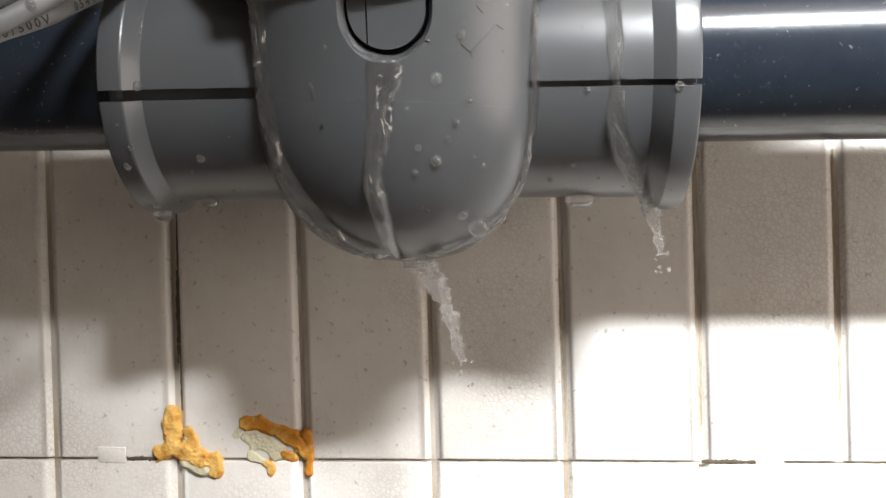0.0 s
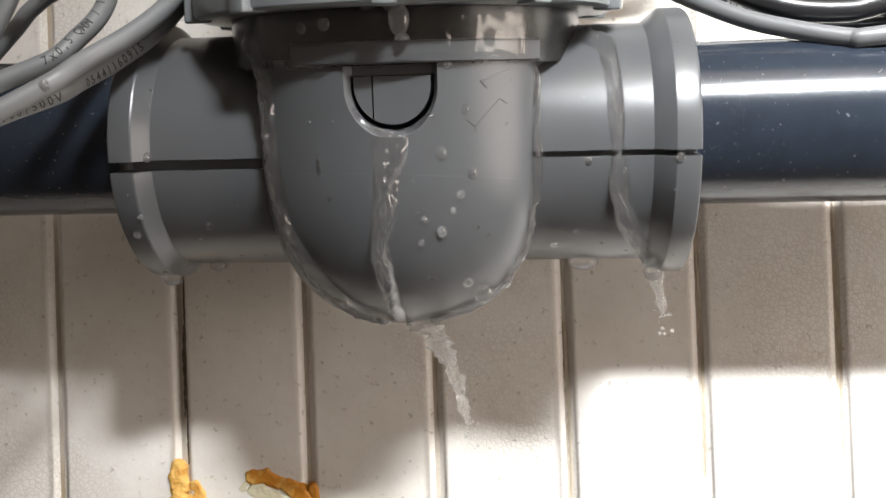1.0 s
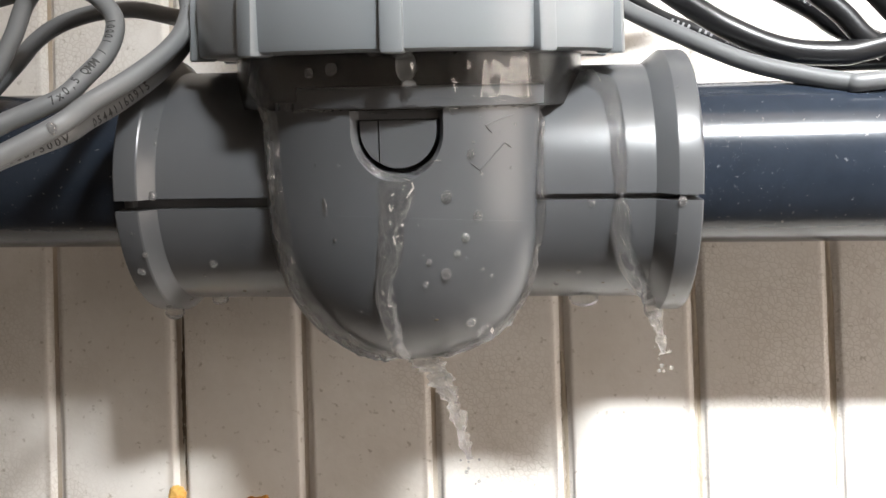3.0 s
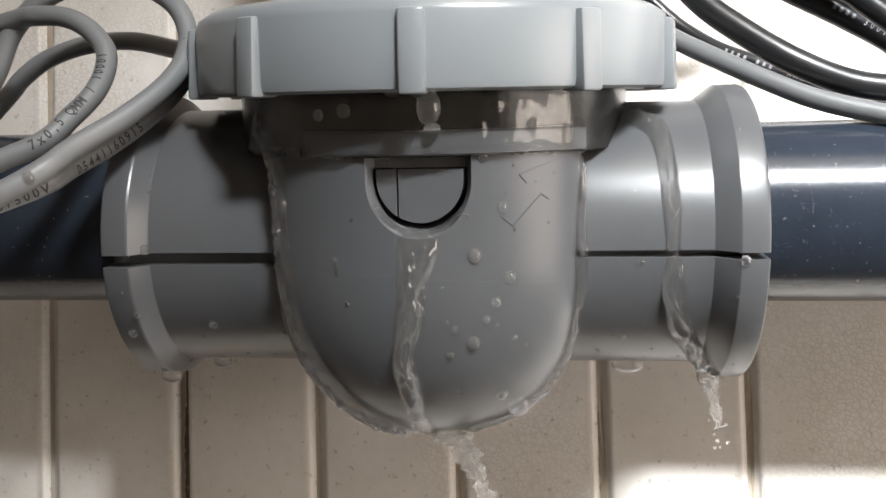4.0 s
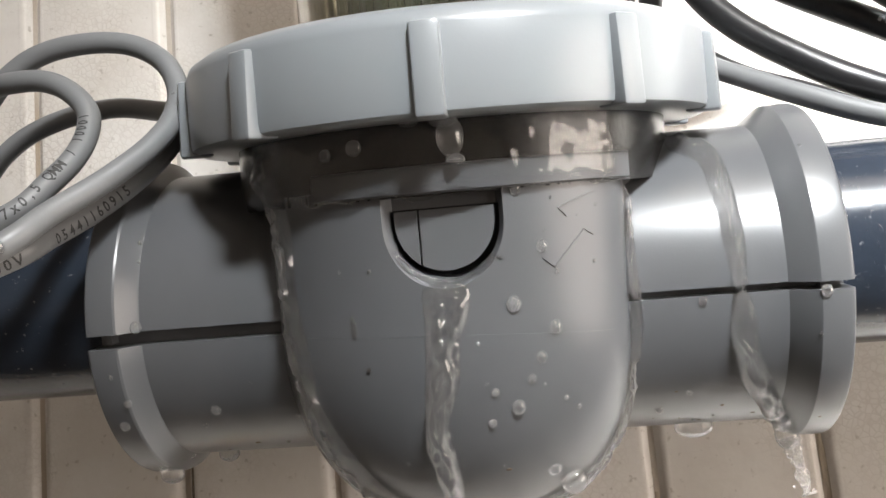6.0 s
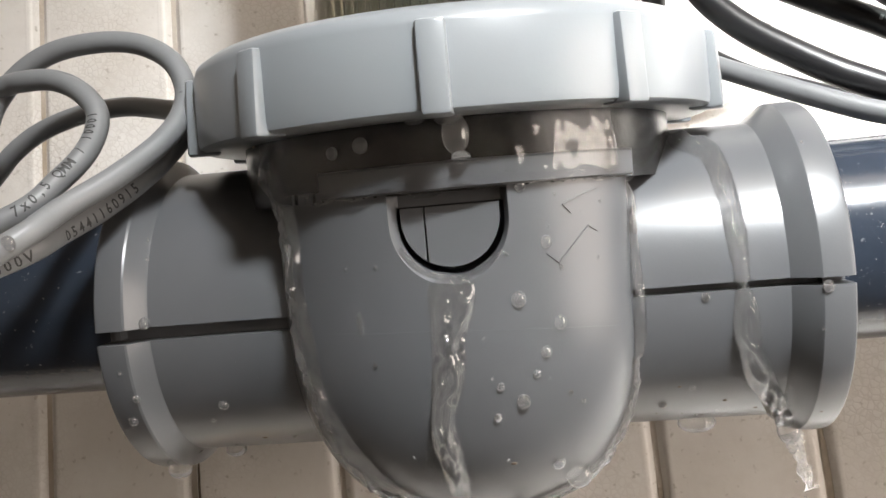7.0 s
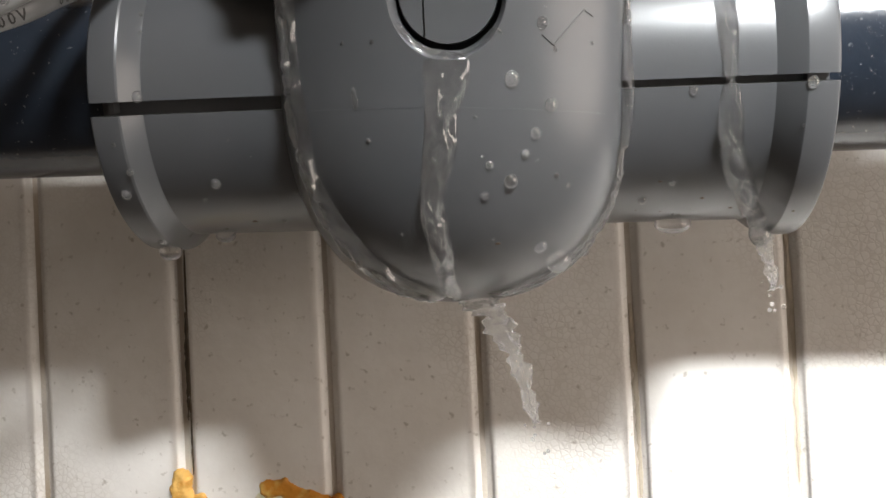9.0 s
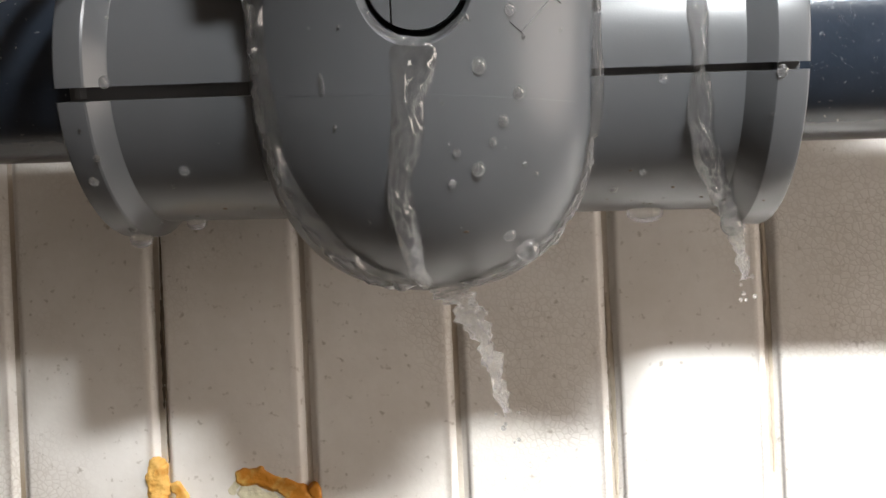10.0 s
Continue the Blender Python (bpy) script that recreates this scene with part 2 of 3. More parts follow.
def carve(bm, cutters, name, mat, smooth=40.0, how="DIFFERENCE"):
    """The mesh less the cutters (bmeshes)."""
    ob = new(name, finish(bm, name, mat, 0))
    gone = [ob]
    for c in cutters:
        cut = new("cutter", finish(c, "cutter", mat, 0))
        mod = ob.modifiers.new("cut", "BOOLEAN")
        mod.operation, mod.object, mod.solver = how, cut, "EXACT"
        gone.append(cut)
    deps = bpy.context.evaluated_depsgraph_get()
    me = bpy.data.meshes.new_from_object(ob.evaluated_get(deps))
    for g in gone:
        bpy.data.objects.remove(g)
    me.name = name
    for p in me.polygons:
        p.use_smooth = True
    me.set_sharp_from_angle(angle=radians(smooth))
    if not me.materials:
        me.materials.append(mat)
    return me


# ---- room ----
WALL_Y = 0.0944


def plain(name, lo, hi, mat, label, category):
    return tagged(part(name, box(bmesh.new(), lo, hi), mat, smooth=0), label, category, kind="structure")


plain("floor", (-1.6, -2.4, -0.1), (1.6, 0.3, 0.0), CONCRETE, "bare grey concrete floor of the room", "floor")
plain("ceiling", (-1.6, -2.4, 2.4), (1.6, 0.3, 2.5), PLASTER, "plain off-white painted ceiling", "ceiling")
plain("wall_west", (-1.7, -2.4, 0.0), (-1.6, 0.3, 2.4), PLASTER, "plain off-white painted side wall", "wall")
plain("wall_east", (1.6, -2.4, 0.0), (1.7, 0.3, 2.4), PLASTER, "plain off-white painted side wall", "wall")
plain("wall_south", (-1.6, -2.5, 0.0), (1.6, -2.4, 2.4), PLASTER, "plain off-white painted wall behind", "wall")

# the insulated wall: ribbed bead foam boards over a backing sheet
wall = tagged(part("wall_north", box(bmesh.new(), (-1.6, WALL_Y, 0.0), (1.6, 0.3, 2.4)), EPS_CORE, smooth=0), "white bead foam insulation boards with upright grooves, stained", "wall", kind="structure")
PITCH, GAP, PROUD, LEAN_X, LEAN_Z = 0.06845, 0.0084, 0.0031, -0.022, 0.0105


def panel_mesh(height):
    """One rib of the board, its left front edge at x = 0; steep sides with rounded shoulders."""
    w = PITCH - GAP
    bm = bmesh.new()
    lay = [(-0.0032, -0.0028, 0, 0), (-0.0024, -0.0020, 0.0001, PROUD * 0.22), (-0.0014, -0.0008, 0.0002, PROUD * 0.62), (-0.0003, 0.0006, 0.0003, PROUD * 0.88), (0.0009, 0.0020, 0.0006, PROUD * 0.98), (0.0020, 0.0034, 0.0010, PROUD)]
    rings = []
    for near, inx, inz, d in lay:
        xs, zs = (near, w - inx), (inz, height - inz)
        ring = [(xs[0], zs[0]), (xs[1], zs[0]), (xs[1], zs[1]), (xs[0], zs[1])]
        rings.append([bm.verts.new((x + LEAN_X * z, -d, z + LEAN_Z * x)) for x, z in ring])
    for a, b in zip(rings, rings[1:]):
        for k in range(4):
            bm.faces.new((a[k], a[(k + 1) % 4], b[(k + 1) % 4], b[k]))
    bm.faces.new(rings[-1])
    return finish(bm, "panel", EPS, 50)


JOINTS = (0.2305, 0.8305, 1.4305)
BOARD = panel_mesh(0.5988)
for z0 in JOINTS[:2]:
    for k in range(-20, 21):
        x0 = k * PITCH + 0.0047
        ob = part("panel", BOARD, EPS, wall)
        ob.location = (x0, WALL_Y, z0 + LEAN_Z * x0 + (0.0006))
        ob.location.x += LEAN_X * (z0 - 0.8325)

# ---- strainer on the pipe ----
TILT_V = 11.5
VALVE = (-0.0015, 0.003, 1.011)
valve_at = pose(*VALVE, TILT_V, 0, 0)
valve = empty("pipe_strainer", valve_at, "grey plastic inline strainer with ribbed screw cap, dripping wet", "strainer")
HALF, ROUND, DEEP = 0.0525, 0.0705, 0.0735


def bowl():
    bm = bmesh.new()
    zs = [0.0365, 0.030, 0.022, 0.012, 0.0] + [-DEEP * math.sin(math.pi / 2 * i / 30) for i in range(1, 30)]
    steps, rings = 160, []
    for z in zs:
        k = 1.0 if z >= 0 else (1 - (-z / DEEP) ** 2.25) ** (1 / 2.25)
        ring = []
        for i in range(steps):
            a = 2 * math.pi * i / steps
            r = (ROUND ** -30 + (HALF / max(abs(math.cos(a)), 1e-4)) ** -30) ** (-1 / 30)
            ring.append(bm.verts.new((r * k * math.cos(a), r * k * math.sin(a), z)))
        rings.append(ring)
    for a, b in zip(rings, rings[1:]):
        for i in range(steps):
            bm.faces.new((a[i], a[(i + 1) % steps], b[(i + 1) % steps], b[i]))
    low = bm.verts.new((0, 0, -DEEP))
    for i in range(steps):
        bm.faces.new((rings[-1][i], rings[-1][(i + 1) % steps], low))
    bm.faces.new(rings[0])
    return bm


def u_prism(cx, cz, r, top, y0, y1, grow=0.0):
    """A U-shaped block from y0 (front, wider by grow) to y1."""
    bm = bmesh.new()
    rings = []
    for y, q in ((y0, r + grow), (y1, r)):
        pts = [(cx - q, top), *[(cx + q * math.cos(math.pi + math.pi * i / 28), cz + q * math.sin(math.pi + math.pi * i / 28)) for i in range(29)], (cx + q, top)]
        rings.append([bm.verts.new((x, y, z)) for x, z in pts])
    n = len(rings[0])
    for i in range(n):
        bm.faces.new((rings[0][i], rings[0][(i + 1) % n], rings[1][(i + 1) % n], rings[1][i]))
    bm.faces.new(rings[0])
    bm.faces.new(rings[1])
    return bm


WX, WZ = 0.0022, 0.0262
body_mesh = carve(bowl(), [u_prism(WX, WZ, 0.0140, 0.05, -0.0755, -0.0655, 0.0072), u_prism(WX, WZ - 0.0006, 0.0146, 0.0302, -0.070, -0.052)], "body", GREY)
body = part("body", body_mesh, GREY, valve)
# half-moon plate in the recess, split by one upright joint
plate = carve(u_prism(WX, WZ + 0.0004, 0.0134, 0.0298, -0.0668, -0.0590), [box(bmesh.new(), (WX - 0.0072, -0.08, 0.0), (WX - 0.0066, -0.064, 0.05))], "half_moon_plate", GREY)
part("half_moon_plate", plate, GREY, valve)


def socket(side):
    s = side
    prof = [(0.030, 0.045), (0.0482, 0.045), (0.0482, 0.0955), (0.0486, 0.0961), (0.0534, 0.1006), (0.0537, 0.1013), (0.0537, 0.1088), (0.0534, 0.1097), (0.0528, 0.1102), (0.030, 0.1102)]
    more = 0.0006 if s > 0 else -0.0016
    if s > 0:
        prof[2:4] = [(0.0482, 0.0940), (0.0486, 0.0946)]
    bm = revolve([(r, (h + more * (h > 0.09)) * s) for r, h in prof], "x", 160)
    wide = 0.0021 if s < 0 else 0.0011
    lift = -0.0012 if s < 0 else 0.0
    cut = box(bmesh.new(), (min(s * 0.04, s * 0.13), -0.07, lift - wide), (max(s * 0.04, s * 0.13), -0.0435, lift + wide))
    return carve(bm, [cut], "socket", GREY, 20.0)


for s in (-1, 1):
    sock = part("socket", socket(s), GREY, valve)
    # stop ring and web inside the gap
    part("web", box(bmesh.new(), (s * 0.104 - 0.0008, -0.0480, -0.0025), (s * 0.104 + 0.0008, -0.042, 0.0025)), GREY, sock)

part("neck", revolve([(0.030, -0.02), (0.047, -0.01), (0.0500, 0.004), (0.0545, 0.016), (0.0615, 0.028), (0.0680, 0.037), (0.0700, 0.045), (0.0700, 0.058), (0.030, 0.058)], "z", 128), GREY, valve)
part("collar", revolve([(0.062, 0.0335), (0.0705, 0.0335), (0.0705, 0.0560), (0.062, 0.0560)], "z", 128), DARK, valve, "wet collar under the cap, coloured near-black for the shaded gap")
ledge = carve(revolve([(0.062, 0.0340), (0.0716, 0.0340), (0.0722, 0.0345), (0.0726, 0.0408), (0.0721, 0.0414), (0.062, 0.0422)], "z", 160), [box(bmesh.new(), (-0.0335, -0.09, 0.03), (0.0535, -0.03, 0.05))], "ledge", GREY, how="INTERSECT")
part("ledge", ledge, GREY, valve)

# screw cap with ten ribs
cap_ring = revolve([(0.064, 0.0530), (0.0828, 0.0530), (0.0846, 0.0538), (0.0850, 0.0560), (0.0848, 0.0752), (0.0836, 0.0782), (0.0800, 0.0806), (0.062, 0.0815), (0.060, 0.0800), (0.060, 0.0560)], "z", 160)
cap = part("screw_cap", cap_ring, CAP, valve, "light grey ribbed screw cap")


def cap_rib(a):
    bm = bmesh.new()
    box(bm, (0.078, -0.0042, 0.0522), (0.0884, 0.0042, 0.0760), 0.0011)
    # top of the rib sloped back to the ring
    for v in bm.verts:
        if v.co.z > 0.070 and v.co.x > 0.086:
            v.co.x -= 0.0012
        v.co.y *= 1 - 0.10 * (v.co.x - 0.078) / 0.0104
    bmesh.ops.rotate(bm, cent=(0, 0, 0), matrix=Matrix.Rotation(radians(a), 3, "Z"), verts=bm.verts)
    return bm


for k in range(10):
    part("rib", cap_rib(-87.9 + 36 * k), CAP, cap)

# clear reeded lid above the cap
lid = part("clear_lid", revolve([(0.0530, 0.070), (0.0560, 0.070), (0.0560, 0.285), (0.0520, 0.292), (0.0, 0.295), (0.0, 0.292), (0.0500, 0.288), (0.0530, 0.283)], "z", 96, (0.009, 0, 0)), CLEAR, valve, "clear reeded plastic sight lid")
for i in range(26):
    a = radians(-172 + i * 6.6)
    part("reed", tube([(0.0428 * math.cos(a), 0.0428 * math.sin(a), 0.075), (0.0428 * math.cos(a), 0.0428 * math.sin(a), 0.280)], 0.0012, 8, 2), CLEAR, lid)
part("basket", revolve([(0.040, 0.060), (0.041, 0.060), (0.041, 0.280), (0.040, 0.280)], "z", 64), material("grey_green_basket", (0.22, 0.22, 0.19), 0.6, grain=0.1), valve)

# ---- pipes ----
PY, PZ, PR = 0.003, 1.0182, 0.0332
for a, b in ((-1.6, -0.100), (0.100, 1.6)):
    bm = revolve([(PR - 0.004, a), (PR, a), (PR, b), (PR - 0.004, b)], "x", 96, (0, PY, PZ))
    tagged(part("pipe", bm, PIPE), "dark blue-black glossy plastic pipe, scratched and dusty", "pipe", "pipes of the strainer")

# ---- cables ----
GREYS = [
    [(-0.2000, -0.1350, 0.9680), (-0.1600, -0.1100, 0.9950), (-0.1382, -0.0920, 1.0096), (-0.1162, -0.0800, 1.0251), (-0.1094, -0.0700, 1.0347), (-0.0990, -0.0580, 1.0460), (-0.0900, -0.0470, 1.0582), (-0.0861, -0.0390, 1.0690), (-0.0866, -0.0330, 1.0803), (-0.0924, -0.0300, 1.0915), (-0.1040, -0.0280, 1.0994), (-0.1179, -0.0280, 1.1019), (-0.1340, -0.0280, 1.1006), (-0.1461, -0.0280, 1.0949), (-0.1561, -0.0280, 1.0840), (-0.1621, -0.0300, 1.0660), (-0.1781, -0.0350, 1.0340), (-0.2200, -0.0400, 0.9800)],
    [(-0.2100, -0.1100, 0.9850), (-0.1650, -0.0850, 1.0090), (-0.1424, -0.0700, 1.0274), (-0.1244, -0.0620, 1.0379), (-0.1181, -0.0550, 1.0475), (-0.1135, -0.0490, 1.0563), (-0.1124, -0.0430, 1.0659), (-0.1140, -0.0400, 1.0742), (-0.1214, -0.0380, 1.0822), (-0.1312, -0.0360, 1.0871), (-0.1423, -0.0340, 1.0885), (-0.1549, -0.0300, 1.0882), (-0.2000, -0.0200, 1.0800), (-0.2500, -0.0100, 1.0600)],
    [(-0.2100, -0.1250, 0.9650), (-0.1600, -0.1020, 0.9950), (-0.1360, -0.0840, 1.0127), (-0.1180, -0.0720, 1.0232), (-0.1140, -0.0620, 1.0299), (-0.1074, -0.0520, 1.0377), (-0.0993, -0.0430, 1.0475), (-0.0927, -0.0350, 1.0578), (-0.0890, -0.0270, 1.0689), (-0.0918, -0.0190, 1.0768), (-0.1046, -0.0100, 1.0823), (-0.1221, -0.0040, 1.0869), (-0.1415, 0.0000, 1.0868), (-0.1581, 0.0020, 1.0825), (-0.1692, 0.0020, 1.0749), (-0.1780, 0.0020, 1.0649), (-0.2100, 0.0000, 1.0300)],
]
grey_cables = [tagged(part("cable", tube(line, 0.0036), CABLE), "light grey coiled control cable with printed text, wet", "cable", "grey cables") for line in GREYS]
RIGHTS = [
    ([(0.0800, 0.0150, 1.1330), (0.0900, 0.0130, 1.1130), (0.1010, 0.0080, 1.0975), (0.1160, 0.0030, 1.0840), (0.1330, -0.0010, 1.0720), (0.1530, -0.0010, 1.0640), (0.1745, -0.0010, 1.0620), (0.1891, 0.0000, 1.0645), (0.2500, 0.0050, 1.0800)], 0.0050, BLACK, "thick black power cable looped over the pipe"),
    ([(0.0500, 0.0300, 1.1050), (0.0780, 0.0180, 1.0940), (0.0950, 0.0100, 1.0825), (0.1170, -0.0010, 1.0680), (0.1350, -0.0080, 1.0580), (0.1520, -0.0130, 1.0520), (0.1710, -0.0180, 1.0470), (0.1830, -0.0200, 1.0470), (0.2600, -0.0200, 1.0550)], 0.0037, CABLE_SHADED, "grey cable lying across the pipe, sheath colour darkened for shade"),
    ([(0.0810, 0.0400, 1.1131), (0.0900, 0.0400, 1.1040), (0.0985, 0.0380, 1.0960), (0.1100, 0.0330, 1.0870), (0.1240, 0.0280, 1.0795), (0.1400, 0.0240, 1.0715), (0.1540, 0.0200, 1.0655), (0.1720, 0.0180, 1.0619), (0.2200, 0.0180, 1.0620)], 0.0033, BLACK, "black cable with white printed text"),
    ([(0.1060, 0.0150, 1.1210), (0.1215, 0.0150, 1.1115), (0.1380, 0.0150, 1.1025), (0.1530, 0.0150, 1.0945), (0.1694, 0.0150, 1.0850), (0.1840, 0.0150, 1.0750), (0.2200, 0.0150, 1.0600)], 0.0048, BLACK, "thick black cable with white printed text"),
    ([(0.1180, 0.0000, 1.1280), (0.1384, 0.0000, 1.1098), (0.1579, 0.0000, 1.0935), (0.1751, 0.0000, 1.0796), (0.1846, 0.0000, 1.0690), (0.1942, 0.0020, 1.0632)], 0.0045, BLACK, "thick black cable sloping down to the bundle"),
    ([(0.1400, 0.0000, 1.1220), (0.1580, 0.0000, 1.1092), (0.1753, 0.0000, 1.0975), (0.1881, 0.0000, 1.0882), (0.2008, 0.0000, 1.0746), (0.2150, 0.0000, 1.0620)], 0.0045, BLACK, "thick black cable sloping down to the bundle"),
    ([(0.0890, 0.0400, 1.0800), (0.0800, 0.0360, 1.1000), (0.0750, 0.0300, 1.1130), (0.0765, 0.0260, 1.1230), (0.0840, 0.0240, 1.1290), (0.1000, 0.0240, 1.1330), (0.1400, 0.0240, 1.1400)], 0.0046, BLACK, "thick black cable bending down behind the cap"),
]
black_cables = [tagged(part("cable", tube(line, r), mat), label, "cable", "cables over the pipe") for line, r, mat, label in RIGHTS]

# ---- wall details: joints, tabs, dirt, expanding foam ----
def strip(points, widths, depth, lift, mat, name, parent, seed=0):
    """A ragged flat streak along points (x, z) on the wall."""
    rng = random.Random(seed)
    bm = bmesh.new()
    line = spline([(x, WALL_Y - lift, z) for x, z in points], 14)
    rows = []
    for i, q in enumerate(line):
        f = i / (len(line) - 1) * (len(widths) - 1)
        k = min(int(f), len(widths) - 2)
        w = (widths[k] + (widths[k + 1] - widths[k]) * (f - k)) * rng.uniform(0.55, 1.25)
        way = (line[min(i + 1, len(line) - 1)] - line[max(i - 1, 0)]).normalized()
        side = Vector((way.z, 0, -way.x)) * w / 2
        o = Vector((rng.uniform(-1, 1), 0, rng.uniform(-1, 1))) * w * 0.12
        rows.append([bm.verts.new(q + o - side), bm.verts.new(q + o - side * 0.5 + Vector((0, -depth, 0))), bm.verts.new(q + o + side * 0.5 + Vector((0, -depth, 0))), bm.verts.new(q + o + side)])
    for a, b in zip(rows, rows[1:]):
        for k in range(3):
            bm.faces.new((a[k], a[k + 1], b[k + 1], b[k]))
    return part(name, bm, mat, parent)


def joint_z(x):
    return 0.8308 + LEAN_Z * x


strip([(-0.1370, 1.000), (-0.1361, 0.960), (-0.1352, 0.920), (-0.1345, 0.890), (-0.1337, 0.855)], (0.0006, 0.0008, 0.0016, 0.0014, 0.0009), 0.0003, PROUD * 0.8, CRACK, "crack", wall, 3)
strip([(-0.1362, 0.930), (-0.1358, 0.905), (-0.1355, 0.880)], (0.0008, 0.0022, 0.0008), 0.0002, PROUD * 0.75, CRACK, "crack", wall, 5)
for a, b, w in ((-0.164, -0.147, 0.0022), (0.137, 0.1635, 0.0020), (-0.26, -0.181, 0.0007), (-0.06, 0.06, 0.0005), (0.178, 0.26, 0.0006), (0.066, 0.136, 0.0005)):
    strip([(a, joint_z(a)), ((a + b) / 2, joint_z((a + b) / 2)), (b, joint_z(b))], (w, w * 1.2, w * 0.9), 0.0003, PROUD - 0.0002 if w < 0.001 else PROUD + 0.0001, CRACK, "joint_line", wall, int(1000 + a * 500))
for x0, x1 in ((-0.1800, -0.1648), (0.1640, 0.1772)):
    z0 = joint_z((x0 + x1) / 2)
    part("tab", box(bmesh.new(), (x0, WALL_Y - PROUD - 0.0006, z0 - 0.0022), (x1, WALL_Y - 0.001, z0 + 0.0062), 0.0005), EPS, wall)
# brown seepage beside two grooves
for k, (top, low) in ((2, (0.965, 0.850)), (3, (0.990, 0.860)), (1, (0.93, 0.84))):
    xx = k * PITCH + 0.0005
    strip([(xx - 0.0005 + LEAN_X * (top - 0.8325), top), (xx, (top + low) / 2), (xx + 0.0004, low)], (0.0014, 0.0040, 0.0016), 0.0002, 0.0004, EPS_DIRT, "seepage", wall, 40 + k)


def crust(lines, name, mat, seed, lift=0.0, cell=0.0005, parent=None):
    """Torn expanding foam with ragged edges, grown round lines ([(x, z), ...], radius, depth)."""
    marks = [(q.x, q.z, r, d) for points, r, d in lines for q in spline([(x, 0, z) for x, z in points], 8)]
    x0, x1 = min(m[0] - 2 * m[2] for m in marks), max(m[0] + 2 * m[2] for m in marks)
    z0, z1 = min(m[1] - 2 * m[2] for m in marks), max(m[1] + 2 * m[2] for m in marks)
    nx, nz = int((x1 - x0) / cell) + 1, int((z1 - z0) / cell) + 1
    field, deep = {}, {}
    for i in range(nx):
        for k in range(nz):
            x, z = x0 + i * cell, z0 + k * cell
            f, d = max(((1 - math.hypot(x - mx, z - mz) / r, dd) for mx, mz, r, dd in marks), key=lambda e: e[0])
            if f < -0.7:
                continue
            p = Vector((x, seed * 0.7, z))
            f += 0.50 * noise.noise(p * 150) + 0.20 * noise.noise(p * 380) + 0.07 * noise.noise(p * 950)
            h = d * min(1.0, max(f, 0.0) * 2.6) ** 0.55 * (0.85 + 0.35 * noise.noise(p * 130) + 0.16 * abs(noise.noise(p * 420)))
            field[i, k], deep[i, k] = f, max(h, 0.0)
    bm = bmesh.new()
    verts = {}

    def at(i, k):
        if (i, k) not in verts:
            y = WALL_Y - PROUD - lift + 0.0006 - deep.get((i, k), 0.0)
            verts[i, k] = bm.verts.new((x0 + i * cell, y, z0 + k * cell))
        return verts[i, k]
    for i, k in field:
        ring = ((i, k), (i + 1, k), (i + 1, k + 1), (i, k + 1))
        if max(field.get(c, -1) for c in ring) > 0:
            bm.faces.new([at(*c) for c in ring])
    # fill back to the wall so that the crust has a body
    back = [e for e in bm.edges if e.is_boundary]
    grown = bmesh.ops.extrude_edge_only(bm, edges=back)["geom"]
    for v in grown:
        if isinstance(v, bmesh.types.BMVert):
            v.co.y = WALL_Y + 0.001
    return part(name, finish(bm, name, mat, 60, True), mat, parent)


foam = empty("foam_blob", Matrix(), "yellow-orange expanding foam squeezed out of a board joint, torn", "foam", "foam blobs on the wall")
crust([([(-0.1390, 0.8520), (-0.1390, 0.8460), (-0.1390, 0.8410)], 0.0046, 0.0040), ([(-0.1450, 0.8320), (-0.1370, 0.8350), (-0.1290, 0.8310), (-0.1210, 0.8290)], 0.0050, 0.0042), ([(-0.1200, 0.8290), (-0.1150, 0.8300), (-0.1150, 0.8250), (-0.1160, 0.8220)], 0.0036, 0.0034), ([(-0.1300, 0.8440), (-0.1280, 0.8410), (-0.1280, 0.8370)], 0.0030, 0.0026)], "foam_skin", FOAM, 1, parent=foam)
crust([([(-0.1310, 0.8270), (-0.1270, 0.8260), (-0.1220, 0.8240)], 0.0030, 0.0014)], "torn_core", FOAM_PALE, 2, 0.0024, parent=foam)
foam2 = empty("foam_blob", Matrix(), "torn orange foam crust with a pale broken core", "foam", "foam blobs on the wall")
crust([([(-0.0990, 0.8480), (-0.0930, 0.8490), (-0.0840, 0.8460), (-0.0770, 0.8420), (-0.0710, 0.8380), (-0.0660, 0.8340)], 0.0044, 0.0024), ([(-0.0660, 0.8430), (-0.0650, 0.8390), (-0.0650, 0.8350)], 0.0028, 0.0022), ([(-0.0640, 0.8310), (-0.0650, 0.8270), (-0.0650, 0.8230)], 0.0019, 0.0018), ([(-0.0780, 0.8330), (-0.0740, 0.8310)], 0.0026, 0.0016)], "foam_skin", FOAM_DARK, 3, parent=foam2)
crust([([(-0.0970, 0.8420), (-0.0930, 0.8390), (-0.0870, 0.8370), (-0.0820, 0.8340)], 0.0052, 0.0016), ([(-0.0960, 0.8320), (-0.0900, 0.8290)], 0.0026, 0.0016), ([(-0.1040, 0.8420), (-0.1020, 0.8450)], 0.0024, 0.0008)], "torn_core", FOAM_PALE, 4, parent=foam2)
crust([([(-0.0890, 0.8280), (-0.0860, 0.8260), (-0.0860, 0.8230)], 0.0022, 0.0018)], "foam_flake", FOAM, 5, parent=foam2)

